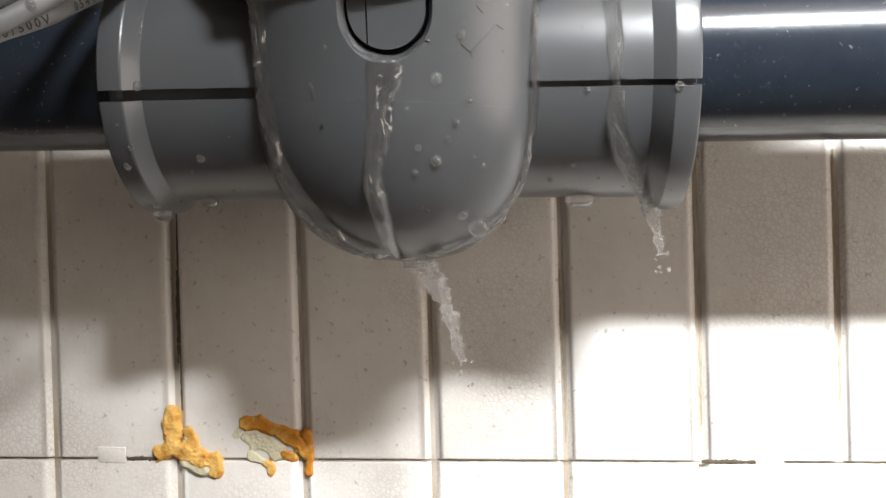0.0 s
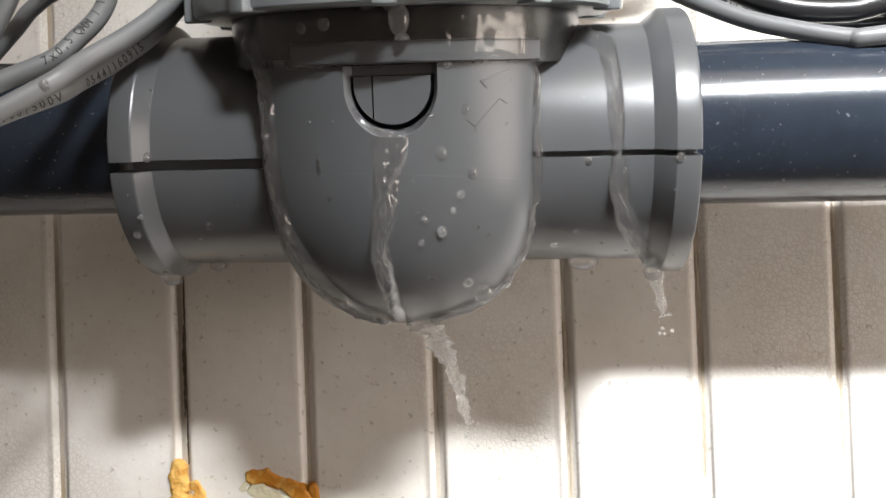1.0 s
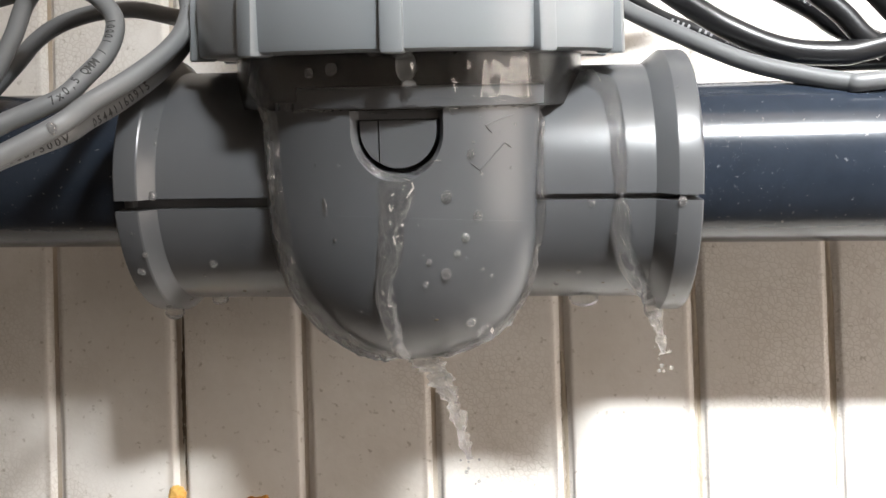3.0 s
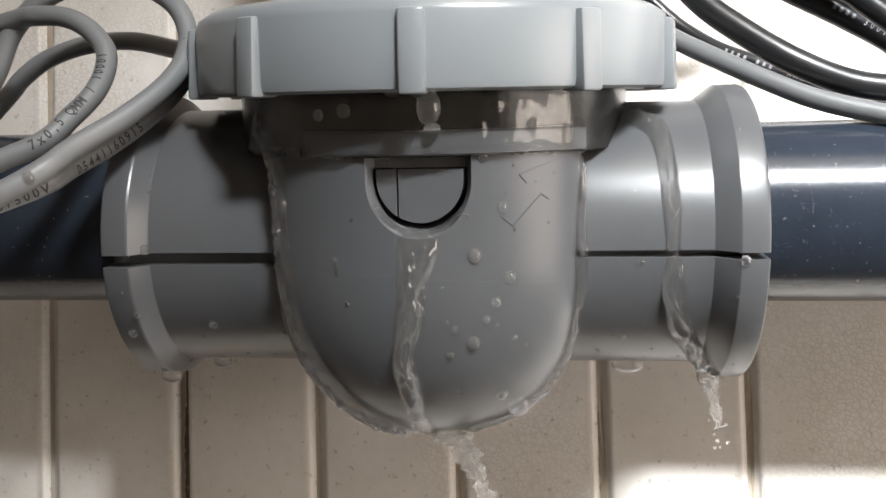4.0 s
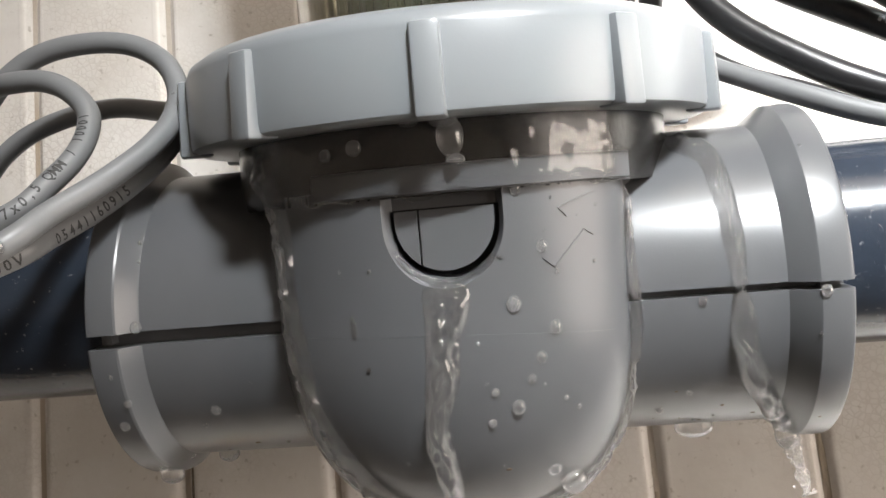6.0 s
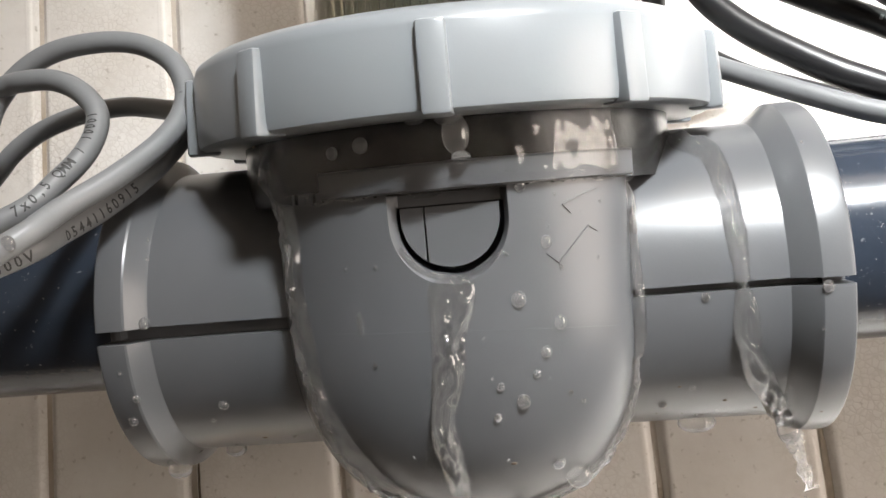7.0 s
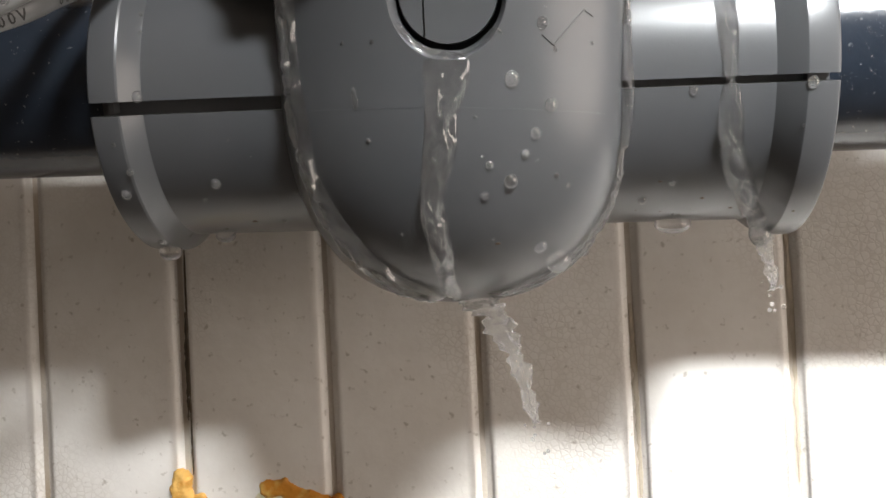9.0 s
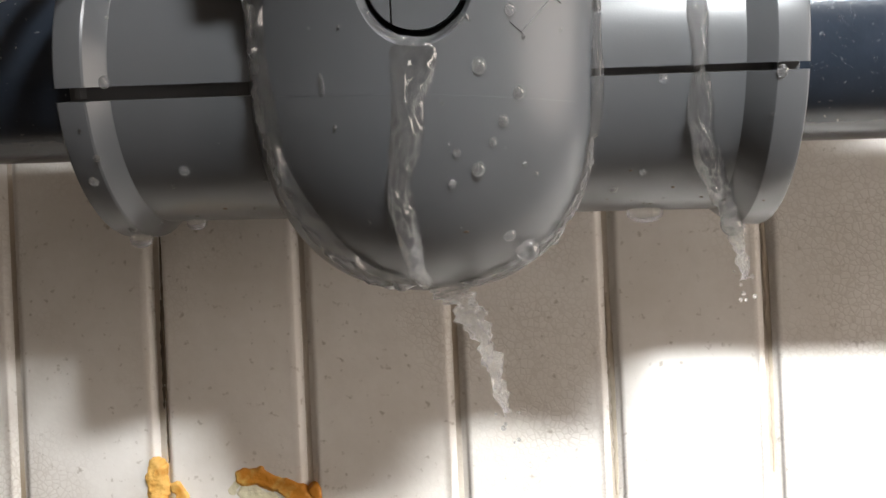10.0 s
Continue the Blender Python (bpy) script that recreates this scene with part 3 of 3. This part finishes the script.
# ---- writing on the cables ----
def glyphs(text, size):
    """Each character as (vertices, faces), about its own middle, cut fine enough to bend."""
    out = []
    for ch in text:
        if ch == " ":
            out.append(None)
            continue
        bm = bmesh.new()
        if ch == "#":
            bm.faces.new([bm.verts.new((x * size, y * size, 0)) for x, y in ((-0.22, 0.08), (0.22, 0.08), (0.22, 0.62), (-0.22, 0.62))])
        else:
            cu = bpy.data.curves.new("glyph", "FONT")
            cu.body, cu.size, cu.align_x, cu.resolution_u, cu.offset = ch, size, "CENTER", 2, size * 0.018
            ob = new("glyph", cu)
            me = bpy.data.meshes.new_from_object(ob.evaluated_get(bpy.context.evaluated_depsgraph_get()))
            bm.from_mesh(me)
            bpy.data.objects.remove(ob)
            bpy.data.meshes.remove(me)
            bpy.data.curves.remove(cu)
        bmesh.ops.triangulate(bm, faces=bm.faces)
        for _ in range(3):
            long_edges = [e for e in bm.edges if e.calc_length() > size * 0.14]
            if long_edges:
                bmesh.ops.subdivide_edges(bm, edges=long_edges, cuts=1)
                bmesh.ops.triangulate(bm, faces=bm.faces)
        bm.verts.index_update()
        out.append(([(v.co.x, v.co.y) for v in bm.verts], [tuple(v.index for v in f.verts) for f in bm.faces]))
        bm.free()
    return out


def print_on(cable, line, radius, text, start, step, size, mat, toward=(0, -1, -0.15), squeeze=0.8):
    pts = spline(line, 30)
    run = [0.0]
    for a, b in zip(pts, pts[1:]):
        run.append(run[-1] + (b - a).length)
    verts, faces = [], []
    for n, g in enumerate(glyphs(text, size)):
        if g is None:
            continue
        mid = start + n * step
        base = len(verts)
        for gx, gy in g[0]:
            s = mid + gx * squeeze
            i = max(1, min(len(run) - 1, next((k for k, r in enumerate(run) if r >= s), len(run) - 1)))
            f = (s - run[i - 1]) / max(run[i] - run[i - 1], 1e-9)
            q = pts[i - 1].lerp(pts[i], f)
            way = (pts[min(i + 2, len(pts) - 1)] - pts[max(i - 3, 0)]).normalized()
            nrm = Vector(toward)
            nrm = (nrm - way * nrm.dot(way)).normalized()
            up = nrm.cross(way)
            a = (gy - 0.34 * size) / radius
            verts.append(q + (radius + 0.00012) * (nrm * math.cos(a) + up * math.sin(a)))
        faces += [tuple(base + k for k in f) for f in g[1]]
    me = bpy.data.meshes.new("printed_text")
    me.from_pydata(verts, [], faces)
    me.materials.append(mat)
    part("printed_text", me, mat, cable)


def run_to(line, k):
    pts = spline(line, 30)
    return sum((b - a).length for a, b in zip(pts[:30 * k], pts[1:30 * k + 1]))


print_on(grey_cables[1], GREYS[1], 0.0036, "7x0,5 QMM / 10001", run_to(GREYS[1], 4) - 6 * 0.0027, 0.0027, 0.0046, INK)
print_on(grey_cables[2], GREYS[2], 0.0036, "300/500V    05441160915", run_to(GREYS[2], 4) - 12 * 0.0027, 0.0027, 0.0046, INK, (0, -1, -0.75))
print_on(black_cables[2], RIGHTS[2][0], 0.0034, "#### ###  AWM ## #", 0.045, 0.0026, 0.0030, WHITE_INK, (0, -1, -0.1))
print_on(black_cables[3], RIGHTS[3][0], 0.0048, "#### 300V ##### ####", 0.050, 0.0026, 0.0034, WHITE_INK, (0, -1, -0.1))

# ---- marks moulded into the strainer ----
deps = bpy.context.evaluated_depsgraph_get()


def skin_tree(objects):
    verts, faces = [], []
    for o in objects:
        m = o.matrix_world
        base = len(verts)
        verts += [m @ v.co for v in o.data.vertices]
        faces += [tuple(base + k for k in p.vertices) for p in o.data.polygons]
    return BVHTree.FromPolygons(verts, faces)


bpy.context.view_layer.update()
valve_skin = skin_tree([o for o in valve.children if o.name.split(".")[0] in ("body", "socket", "neck", "collar", "ledge")])
back = valve_at.inverted()


def on_front(x, z):
    hit, normal, _, _ = valve_skin.ray_cast(Vector((x, -0.3, z)), Vector((0, 1, 0)))
    return (hit, normal) if hit else (None, None)


def ridge(points, width, height, name, mat):
    """A fine raised line on the front of the strainer, through points (x, z)."""
    bm = bmesh.new()
    rows = []
    flat = [Vector((x, 0, z)) for x, z in points]
    dense = [a.lerp(b, i / 6) for a, b in zip(flat, flat[1:]) for i in range(6)] + [flat[-1]]
    for i, q in enumerate(dense):
        hit, n = on_front(q.x, q.z)
        if hit is None:
            continue
        way = (dense[min(i + 1, len(dense) - 1)] - dense[max(i - 1, 0)]).normalized()
        side = n.cross(way).normalized() * width / 2
        rows.append([bm.verts.new(back @ p) for p in (hit - side - n * 0.0002, hit - side * 0.6 + n * height, hit + side * 0.6 + n * height, hit + side - n * 0.0002)])
    for a, b in zip(rows, rows[1:]):
        for k in range(3):
            bm.faces.new((a[k], a[k + 1], b[k + 1], b[k]))
    part(name, bm, mat, valve)


ridge([(-0.043, 0.9960), (-0.0237, 0.9942), (-0.007, 0.9935), (0.0116, 0.9927), (0.031, 0.9923), (0.044, 0.9925)], 0.0003, 0.00006, "mould_seam", GREY)
ridge([(0.0332, 1.0232), (0.0310, 1.0254), (0.0410, 1.0300)], 0.0006, 0.00035, "arrow_mark", GREY)
ridge([(0.0401, 1.0186), (0.0378, 1.0199), (0.0290, 1.0098), (0.0258, 1.0124)], 0.0006, 0.00035, "arrow_mark", GREY)

# ---- water ----
def nearest(q):
    hit, normal, _, _ = valve_skin.find_nearest(Vector(q))
    return hit, normal


def rivulet(points, label, height=0.0013, seed=0, braid=1.0):
    """Running water along points (x, y, z, width) laid on the strainer: two strands that cross and part."""
    bm = bmesh.new()
    per = 16
    line = spline([p[:3] for p in points], per)
    wide = spline([(p[3], 0, 0) for p in points], per)
    rows, across = [], 19
    run = 0.0
    for i, q in enumerate(line):
        hit, n = nearest(q)
        way = (line[min(i + 1, len(line) - 1)] - line[max(i - 1, 0)]).normalized()
        if i:
            run += (q - line[i - 1]).length
        side = n.cross(way).normalized()
        s = run * 100
        ends = min(1.0, i / 8, (len(line) - 1 - i) / 8)
        pinch = 0.80 + 0.30 * noise.noise(Vector((s * 0.75, seed, 0.3)))
        w = 1.40 * wide[i].x * pinch * (0.35 + 0.65 * ends)
        swing = 0.55 * math.sin(s * 2.3 + seed * 1.7 + 1.4 * noise.noise(Vector((s * 0.6, seed, 4.0))))
        shift = 0.22 * noise.noise(Vector((s * 1.4, seed + 9, 0)))
        row = []
        for k in range(across):
            u = -1 + 2 * k / (across - 1)
            dome = max(0.0, 1 - u * u) ** 0.5
            strand = max(max(0.0, 1 - ((u - swing) / 0.52) ** 2), 0.75 * max(0.0, 1 - ((u + swing) / 0.42) ** 2))
            ripple = 0.28 * noise.noise(Vector((s * 3.4 + u * 1.4, u * 2.2 - s * 0.9, seed)))
            h = dome * (0.30 + braid * (0.70 * strand + ripple))
            p = hit + side * w / 2 * (u + shift * (1 - abs(u)))
            base, bn = nearest(p)
            row.append(base + bn * (1.8 * height * max(h, 0.0) * ends - 0.0001))
        rows.append([bm.verts.new(v) for v in row])
    for a, b in zip(rows, rows[1:]):
        for k in range(across - 1):
            bm.faces.new((a[k], b[k], b[k + 1], a[k + 1]))
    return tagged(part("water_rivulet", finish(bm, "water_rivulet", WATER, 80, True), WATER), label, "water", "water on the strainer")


rivulet([(-0.001, -0.066, 1.0085, 0.0110), (-0.0004, -0.0668, 1.0007, 0.0095), (-0.0023, -0.0649, 0.9918, 0.0085), (-0.0030, -0.0624, 0.9829, 0.0070), (-0.0052, -0.0586, 0.9739, 0.0062), (-0.0063, -0.0543, 0.9662, 0.0068), (-0.0054, -0.0485, 0.9583, 0.0072), (-0.0046, -0.0409, 0.9508, 0.0056), (-0.0042, -0.0317, 0.9446, 0.0050), (-0.0012, -0.019, 0.9393, 0.0056)], "clear water running down the front of the grey bowl", 0.0019, 1)
rivulet([(-0.0540, -0.050, 1.0500, 0.008), (-0.0515, -0.0540, 1.0400, 0.0070), (-0.0480, -0.0562, 1.0293, 0.0055), (-0.0470, -0.0552, 1.0179, 0.0052), (-0.0472, -0.0523, 1.0037, 0.0052), (-0.0460, -0.0513, 0.990, 0.0058), (-0.0440, -0.047, 0.9762, 0.0062), (-0.0395, -0.043, 0.9660, 0.0066), (-0.0340, -0.0382, 0.9570, 0.0068), (-0.0255, -0.032, 0.9495, 0.0066), (-0.0158, -0.026, 0.9435, 0.0060), (-0.0050, -0.0200, 0.9398, 0.0054)], "clear water following the edge of the grey bowl", 0.0024, 2)
rivulet([(0.0512, -0.0460, 1.0350, 0.0022), (0.0512, -0.0460, 1.0230, 0.0024), (0.0510, -0.0460, 1.010, 0.0022), (0.0512, -0.0440, 0.9982, 0.0030), (0.0505, -0.040, 0.9857, 0.0030), (0.0490, -0.034, 0.9747, 0.0032), (0.0455, -0.030, 0.9642, 0.0034), (0.0386, -0.0265, 0.9555, 0.0036), (0.0297, -0.0240, 0.9490, 0.0036), (0.0198, -0.0220, 0.9438, 0.0036), (0.0072, -0.020, 0.9405, 0.0036)], "thin thread of water along the bowl's edge", 0.0014, 3)
rivulet([(0.0650, -0.0272, 1.0530, 0.0100), (0.0734, -0.0300, 1.0486, 0.0100), (0.0774, -0.0343, 1.0415, 0.0075), (0.0788, -0.0415, 1.0296, 0.0060), (0.0795, -0.0445, 1.0192, 0.0056), (0.0798, -0.0452, 1.0094, 0.0050), (0.0802, -0.0445, 1.0031, 0.0048), (0.0805, -0.042, 0.9938, 0.0064), (0.0822, -0.036, 0.9827, 0.0064), (0.0870, -0.0262, 0.9726, 0.0068), (0.0945, -0.0100, 0.9632, 0.0072), (0.0975, -0.002, 0.9600, 0.0060)], "clear water running down the side socket", 0.0018, 4)


rim = []
for k in range(13):
    a = radians(205 + 120 * k / 12)
    q = valve_at @ Vector((WX + 0.0172 * math.cos(a), -0.0670, WZ + 0.0172 * math.sin(a)))
    rim.append((*q, 0.0030))
rivulet(rim, "water clinging to the lower rim of the window", 0.0007, 6, 0.6)


def droplet_mesh():
    bm = bmesh.new()
    bmesh.ops.create_uvsphere(bm, u_segments=20, v_segments=12, radius=1)
    for v in bm.verts:
        if v.co.z < 0:
            v.co.z *= 0.12
        else:
            v.co.z *= 0.85
    return finish(bm, "water_drop", DROPLET, 80)


DROP = droplet_mesh()


def drop(hit, n, r, sag=1.15, thick=0.95):
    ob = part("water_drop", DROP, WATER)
    z = n.normalized()
    down = (Vector((0, 0, -1)) - z * -z.z)
    down = down.normalized() if down.length > 1e-3 else Vector((1, 0, 0))
    x = down.cross(z)
    m = Matrix((x, down, z)).transposed().to_4x4()
    ob.matrix_basis = Matrix.Translation(hit + z * r * 0.02) @ m @ Matrix.Diagonal((r, r * sag, r * thick, 1))
    return tagged(ob, "clear round water drop clinging to grey plastic", "water drop", "water drops")


BOWL_DROPS = [(0.0201, 1.0303, 1.5), (0.0173, 1.0005, 2.0), (0.0279, 0.9939, 1.8), (0.0235, 0.9862, 1.5), (0.0205, 0.9806, 1.15), (0.0105, 0.9776, 1.1), (0.0163, 0.9733, 1.9), (0.0089, 0.9694, 1.1), (0.0259, 1.0154, 1.6), (0.0293, 0.9749, 0.75), (0.0326, 0.9723, 0.7), (0.0245, 0.9548, 1.9), (0.0071, 0.9906, 0.5), (-0.0206, 1.0118, 0.55), (-0.0294, 1.0126, 0.5), (-0.0233, 0.9857, 0.7), (0.0398, 1.0113, 0.55), (0.0294, 1.0086, 0.7), (0.0291, 1.0281, 0.5), (0.0415, 1.0266, 0.5), (0.0105, 0.9572, 0.4), (-0.016, 0.9594, 0.5), (0.0085, 0.98, 0.4), (0.0238, 0.979, 0.4), (0.0268, 1.0195, 0.4), (0.036, 1.0235, 0.3)]
SIDE_DROPS = [(-0.0964, 1.0034, 1.7), (-0.101, 0.981, 1.1), (-0.1045, 0.9744, 1.5), (-0.1023, 0.960, 1.5), (-0.0773, 0.9775, 1.6), (-0.0827, 0.9729, 0.8), (-0.0599, 0.966, 0.9), (-0.0965, 0.9623, 0.8), (-0.0962, 1.0294, 0.7), (-0.0958, 1.0233, 0.7), (-0.0524, 0.9743, 0.8), (0.0697, 0.9990, 1.3), (0.1016, 0.9990, 1.6), (0.0657, 0.9735, 1.0), (0.0574, 0.9688, 1.4), (0.0683, 0.9648, 0.7), (0.1017, 1.0418, 0.6), (0.1, 0.9875, 0.5), (0.0681, 1.0218, 0.4), (0.091, 0.9642, 0.8), (0.074, 0.9660, 0.5), (-0.070, 0.990, 0.3), (-0.064, 0.985, 0.3), (-0.104, 0.989, 0.6)]
for x, z, mm in BOWL_DROPS + SIDE_DROPS:
    hit, n = on_front(x, z)
    if hit:
        drop(hit, n, mm * 0.001)
# one long run drop
hit, n = on_front(-0.0267, 0.9972)
drop(hit, n, 0.0010, 3.4, 0.5)


def hanging(x, y, z, r, long):
    """A drop that hangs from a low edge."""
    bm = bmesh.new()
    bmesh.ops.create_uvsphere(bm, u_segments=18, v_segments=12, radius=1)
    for v in bm.verts:
        v.co.x *= r
        v.co.y *= r * 0.8
        v.co.z = v.co.z * long - long * 0.35
    bmesh.ops.translate(bm, verts=bm.verts, vec=(x, y, z))
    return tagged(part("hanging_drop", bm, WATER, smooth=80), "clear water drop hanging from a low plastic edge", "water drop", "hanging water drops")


for x, y, r, long in ((-0.0850, 0.0, 0.0036, 0.0026), (-0.1035, -0.004, 0.0042, 0.0032), (0.0700, 0.0, 0.0062, 0.0034), (0.0980, -0.003, 0.0038, 0.0045), (0.0300, -0.030, 0.0040, 0.0040), (-0.0190, -0.020, 0.0022, 0.0016), (0.0385, -0.018, 0.0020, 0.0020)):
    up, n, _, _ = valve_skin.ray_cast(Vector((x, y, 0.80)), Vector((0, 0, 1)))
    if up:
        hanging(x, y, up.z, r, long)


def stream(points, label, seed):
    """Falling water, broken and uneven, along points (x, y, z, radius)."""
    bm = bmesh.new()
    line = spline([p[:3] for p in points], 24)
    rad = spline([(p[3], 0, 0) for p in points], 24)
    rows, steps = [], 24
    for i, q in enumerate(line):
        row = []
        for k in range(steps):
            a = 2 * math.pi * k / steps
            v = Vector((math.cos(a), 0.6 * math.sin(a), 0.25 * math.cos(a)))
            n = noise.noise(Vector((v.x * 1.1, v.y * 1.1 + seed, i * 0.07))) + 0.8 * noise.noise(Vector((v.x * 2.4, v.y * 2.4 + seed, i * 0.17)))
            row.append(bm.verts.new(q + v * rad[i].x * max(0.18, 1 + 1.15 * n)))
        rows.append(row)
    for a, b in zip(rows, rows[1:]):
        for k in range(steps):
            bm.faces.new((a[k], a[(k + 1) % steps], b[(k + 1) % steps], b[k]))
    bm.faces.new(rows[0])
    bm.faces.new(rows[-1])
    rng = random.Random(seed)
    end = line[-1]
    way = (line[-1] - line[-8]).normalized()
    for k in range(10):
        c = end + way * (0.0016 * k - 0.006) + Vector((rng.uniform(-1, 1), rng.uniform(-1, 1), rng.uniform(-1, 1))) * 0.0034
        bmesh.ops.create_icosphere(bm, subdivisions=2, radius=rng.uniform(0.0004, 0.0010), matrix=Matrix.Translation(c))
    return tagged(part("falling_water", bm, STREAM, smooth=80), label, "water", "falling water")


stream([(0.001, -0.014, 0.9400, 0.0042), (0.0060, -0.013, 0.9360, 0.0042), (0.0110, -0.012, 0.9300, 0.0032), (0.0150, -0.011, 0.9215, 0.0028), (0.0180, -0.010, 0.9120, 0.0024), (0.0205, -0.009, 0.9030, 0.0018), (0.0225, -0.008, 0.8960, 0.0007)], "clear broken stream of water falling from the bowl", 7)
stream([(0.0985, -0.003, 0.9570, 0.0026), (0.1000, -0.003, 0.9520, 0.0018), (0.1012, -0.003, 0.9450, 0.0013), (0.1018, -0.003, 0.9390, 0.0017)], "short dribble of water falling from the socket rim", 11)

# water sheet creeping over the collar under the cap
bm = bmesh.new()
rows = []
for i in range(121):
    a = radians(-140 + i * 92 / 120)
    row = []
    for k in range(9):
        f = k / 8
        n = noise.noise(Vector((i * 0.16, k * 0.55, 3.0))) + 0.6 * noise.noise(Vector((i * 0.45, k * 1.1, 8.0)))
        low = 0.0335 + 0.0030 * noise.noise(Vector((i * 0.09, 0.0, 5.0)))
        z = low + (0.0528 - low) * f
        r = 0.0744 + 0.0009 * n - 0.0026 * f - (0.0030 if k == 0 else 0.0)
        row.append(bm.verts.new((r * math.cos(a), r * math.sin(a), z)))
    rows.append(row)
for a, b in zip(rows, rows[1:]):
    for k in range(8):
        bm.faces.new((a[k], b[k], b[k + 1], a[k + 1]))
bmesh.ops.transform(bm, matrix=valve_at, verts=bm.verts)
tagged(part("water_sheet", finish(bm, "water_sheet", SHEET, 80, True), SHEET), "thin clear sheet of water leaking out under the cap", "water", "water on the strainer")
# lumps of water on the sheet
for x, z, r, sag in ((0.0045, 1.0440, 0.0036, 1.5), (0.0055, 1.0375, 0.0026, 1.6), (-0.0215, 1.0440, 0.0022, 1.0), (-0.0300, 1.0435, 0.0018, 1.0), (0.0030, 1.0490, 0.0040, 0.7), (-0.006, 1.0490, 0.003, 0.6)):
    hit, n = on_front(x, z)
    if hit:
        drop(hit + Vector((0, -0.0015, 0)), n, r, sag, 0.9)
# drops on the cables
for n, k, r in ((0, 30, 0.0021), (0, 52, 0.0013), (0, 78, 0.0013), (2, 58, 0.0012)):
    q = spline(GREYS[n], 10)[k]
    drop(q + Vector((0.0, -0.0032, -0.0012)), Vector((0.05, -1, -0.35)), r)
# fine spray on the pipe beside the socket
rng = random.Random(21)
bm = bmesh.new()
for k in range(150):
    x = 0.1125 + abs(rng.gauss(0, 0.012)) + (0.03 * rng.random() if k % 4 == 0 else 0)
    a = radians(rng.uniform(-205, -150) if rng.random() < 0.7 else rng.uniform(-230, -130))
    n = Vector((0, math.cos(a), -math.sin(a) * -1))
    r = rng.uniform(0.0001, 0.00032)
    bmesh.ops.create_icosphere(bm, subdivisions=1, radius=r, matrix=Matrix.Translation(Vector((x, PY, PZ)) + n * PR))
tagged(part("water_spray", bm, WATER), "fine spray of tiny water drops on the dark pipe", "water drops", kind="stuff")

# dark grit stuck to the wet plastic
fleck = bmesh.new()
bmesh.ops.create_icosphere(fleck, subdivisions=2, radius=1)
for v in fleck.verts:
    v.co *= 1 + 0.35 * noise.noise(v.co * 1.7)
FLECK = finish(fleck, "grit_fleck", CRACK, 60)
rng = random.Random(31)
for x, z in ((-0.0600, 0.9655), (-0.0820, 0.9640), (0.0640, 0.9655), (0.0705, 0.9645), (0.0620, 0.9740), (0.0760, 0.9690), (0.0860, 0.9660), (0.0120, 0.9560), (0.0560, 0.9660), (-0.0700, 0.9660), (0.1030, 0.9640), (-0.0660, 1.0560), (-0.0720, 1.0555), (-0.0790, 1.0560), (-0.0600, 1.0550)):
    hit, n = on_front(x, z)
    if hit:
        ob = part("grit_fleck", FLECK, CRACK, valve)
        r = rng.uniform(0.0003, 0.0007)
        ob.matrix_basis = back @ Matrix.Translation(hit) @ n.to_track_quat("Z", "Y").to_matrix().to_4x4() @ Matrix.Diagonal((r * rng.uniform(1, 2), r, r * 0.4, 1))
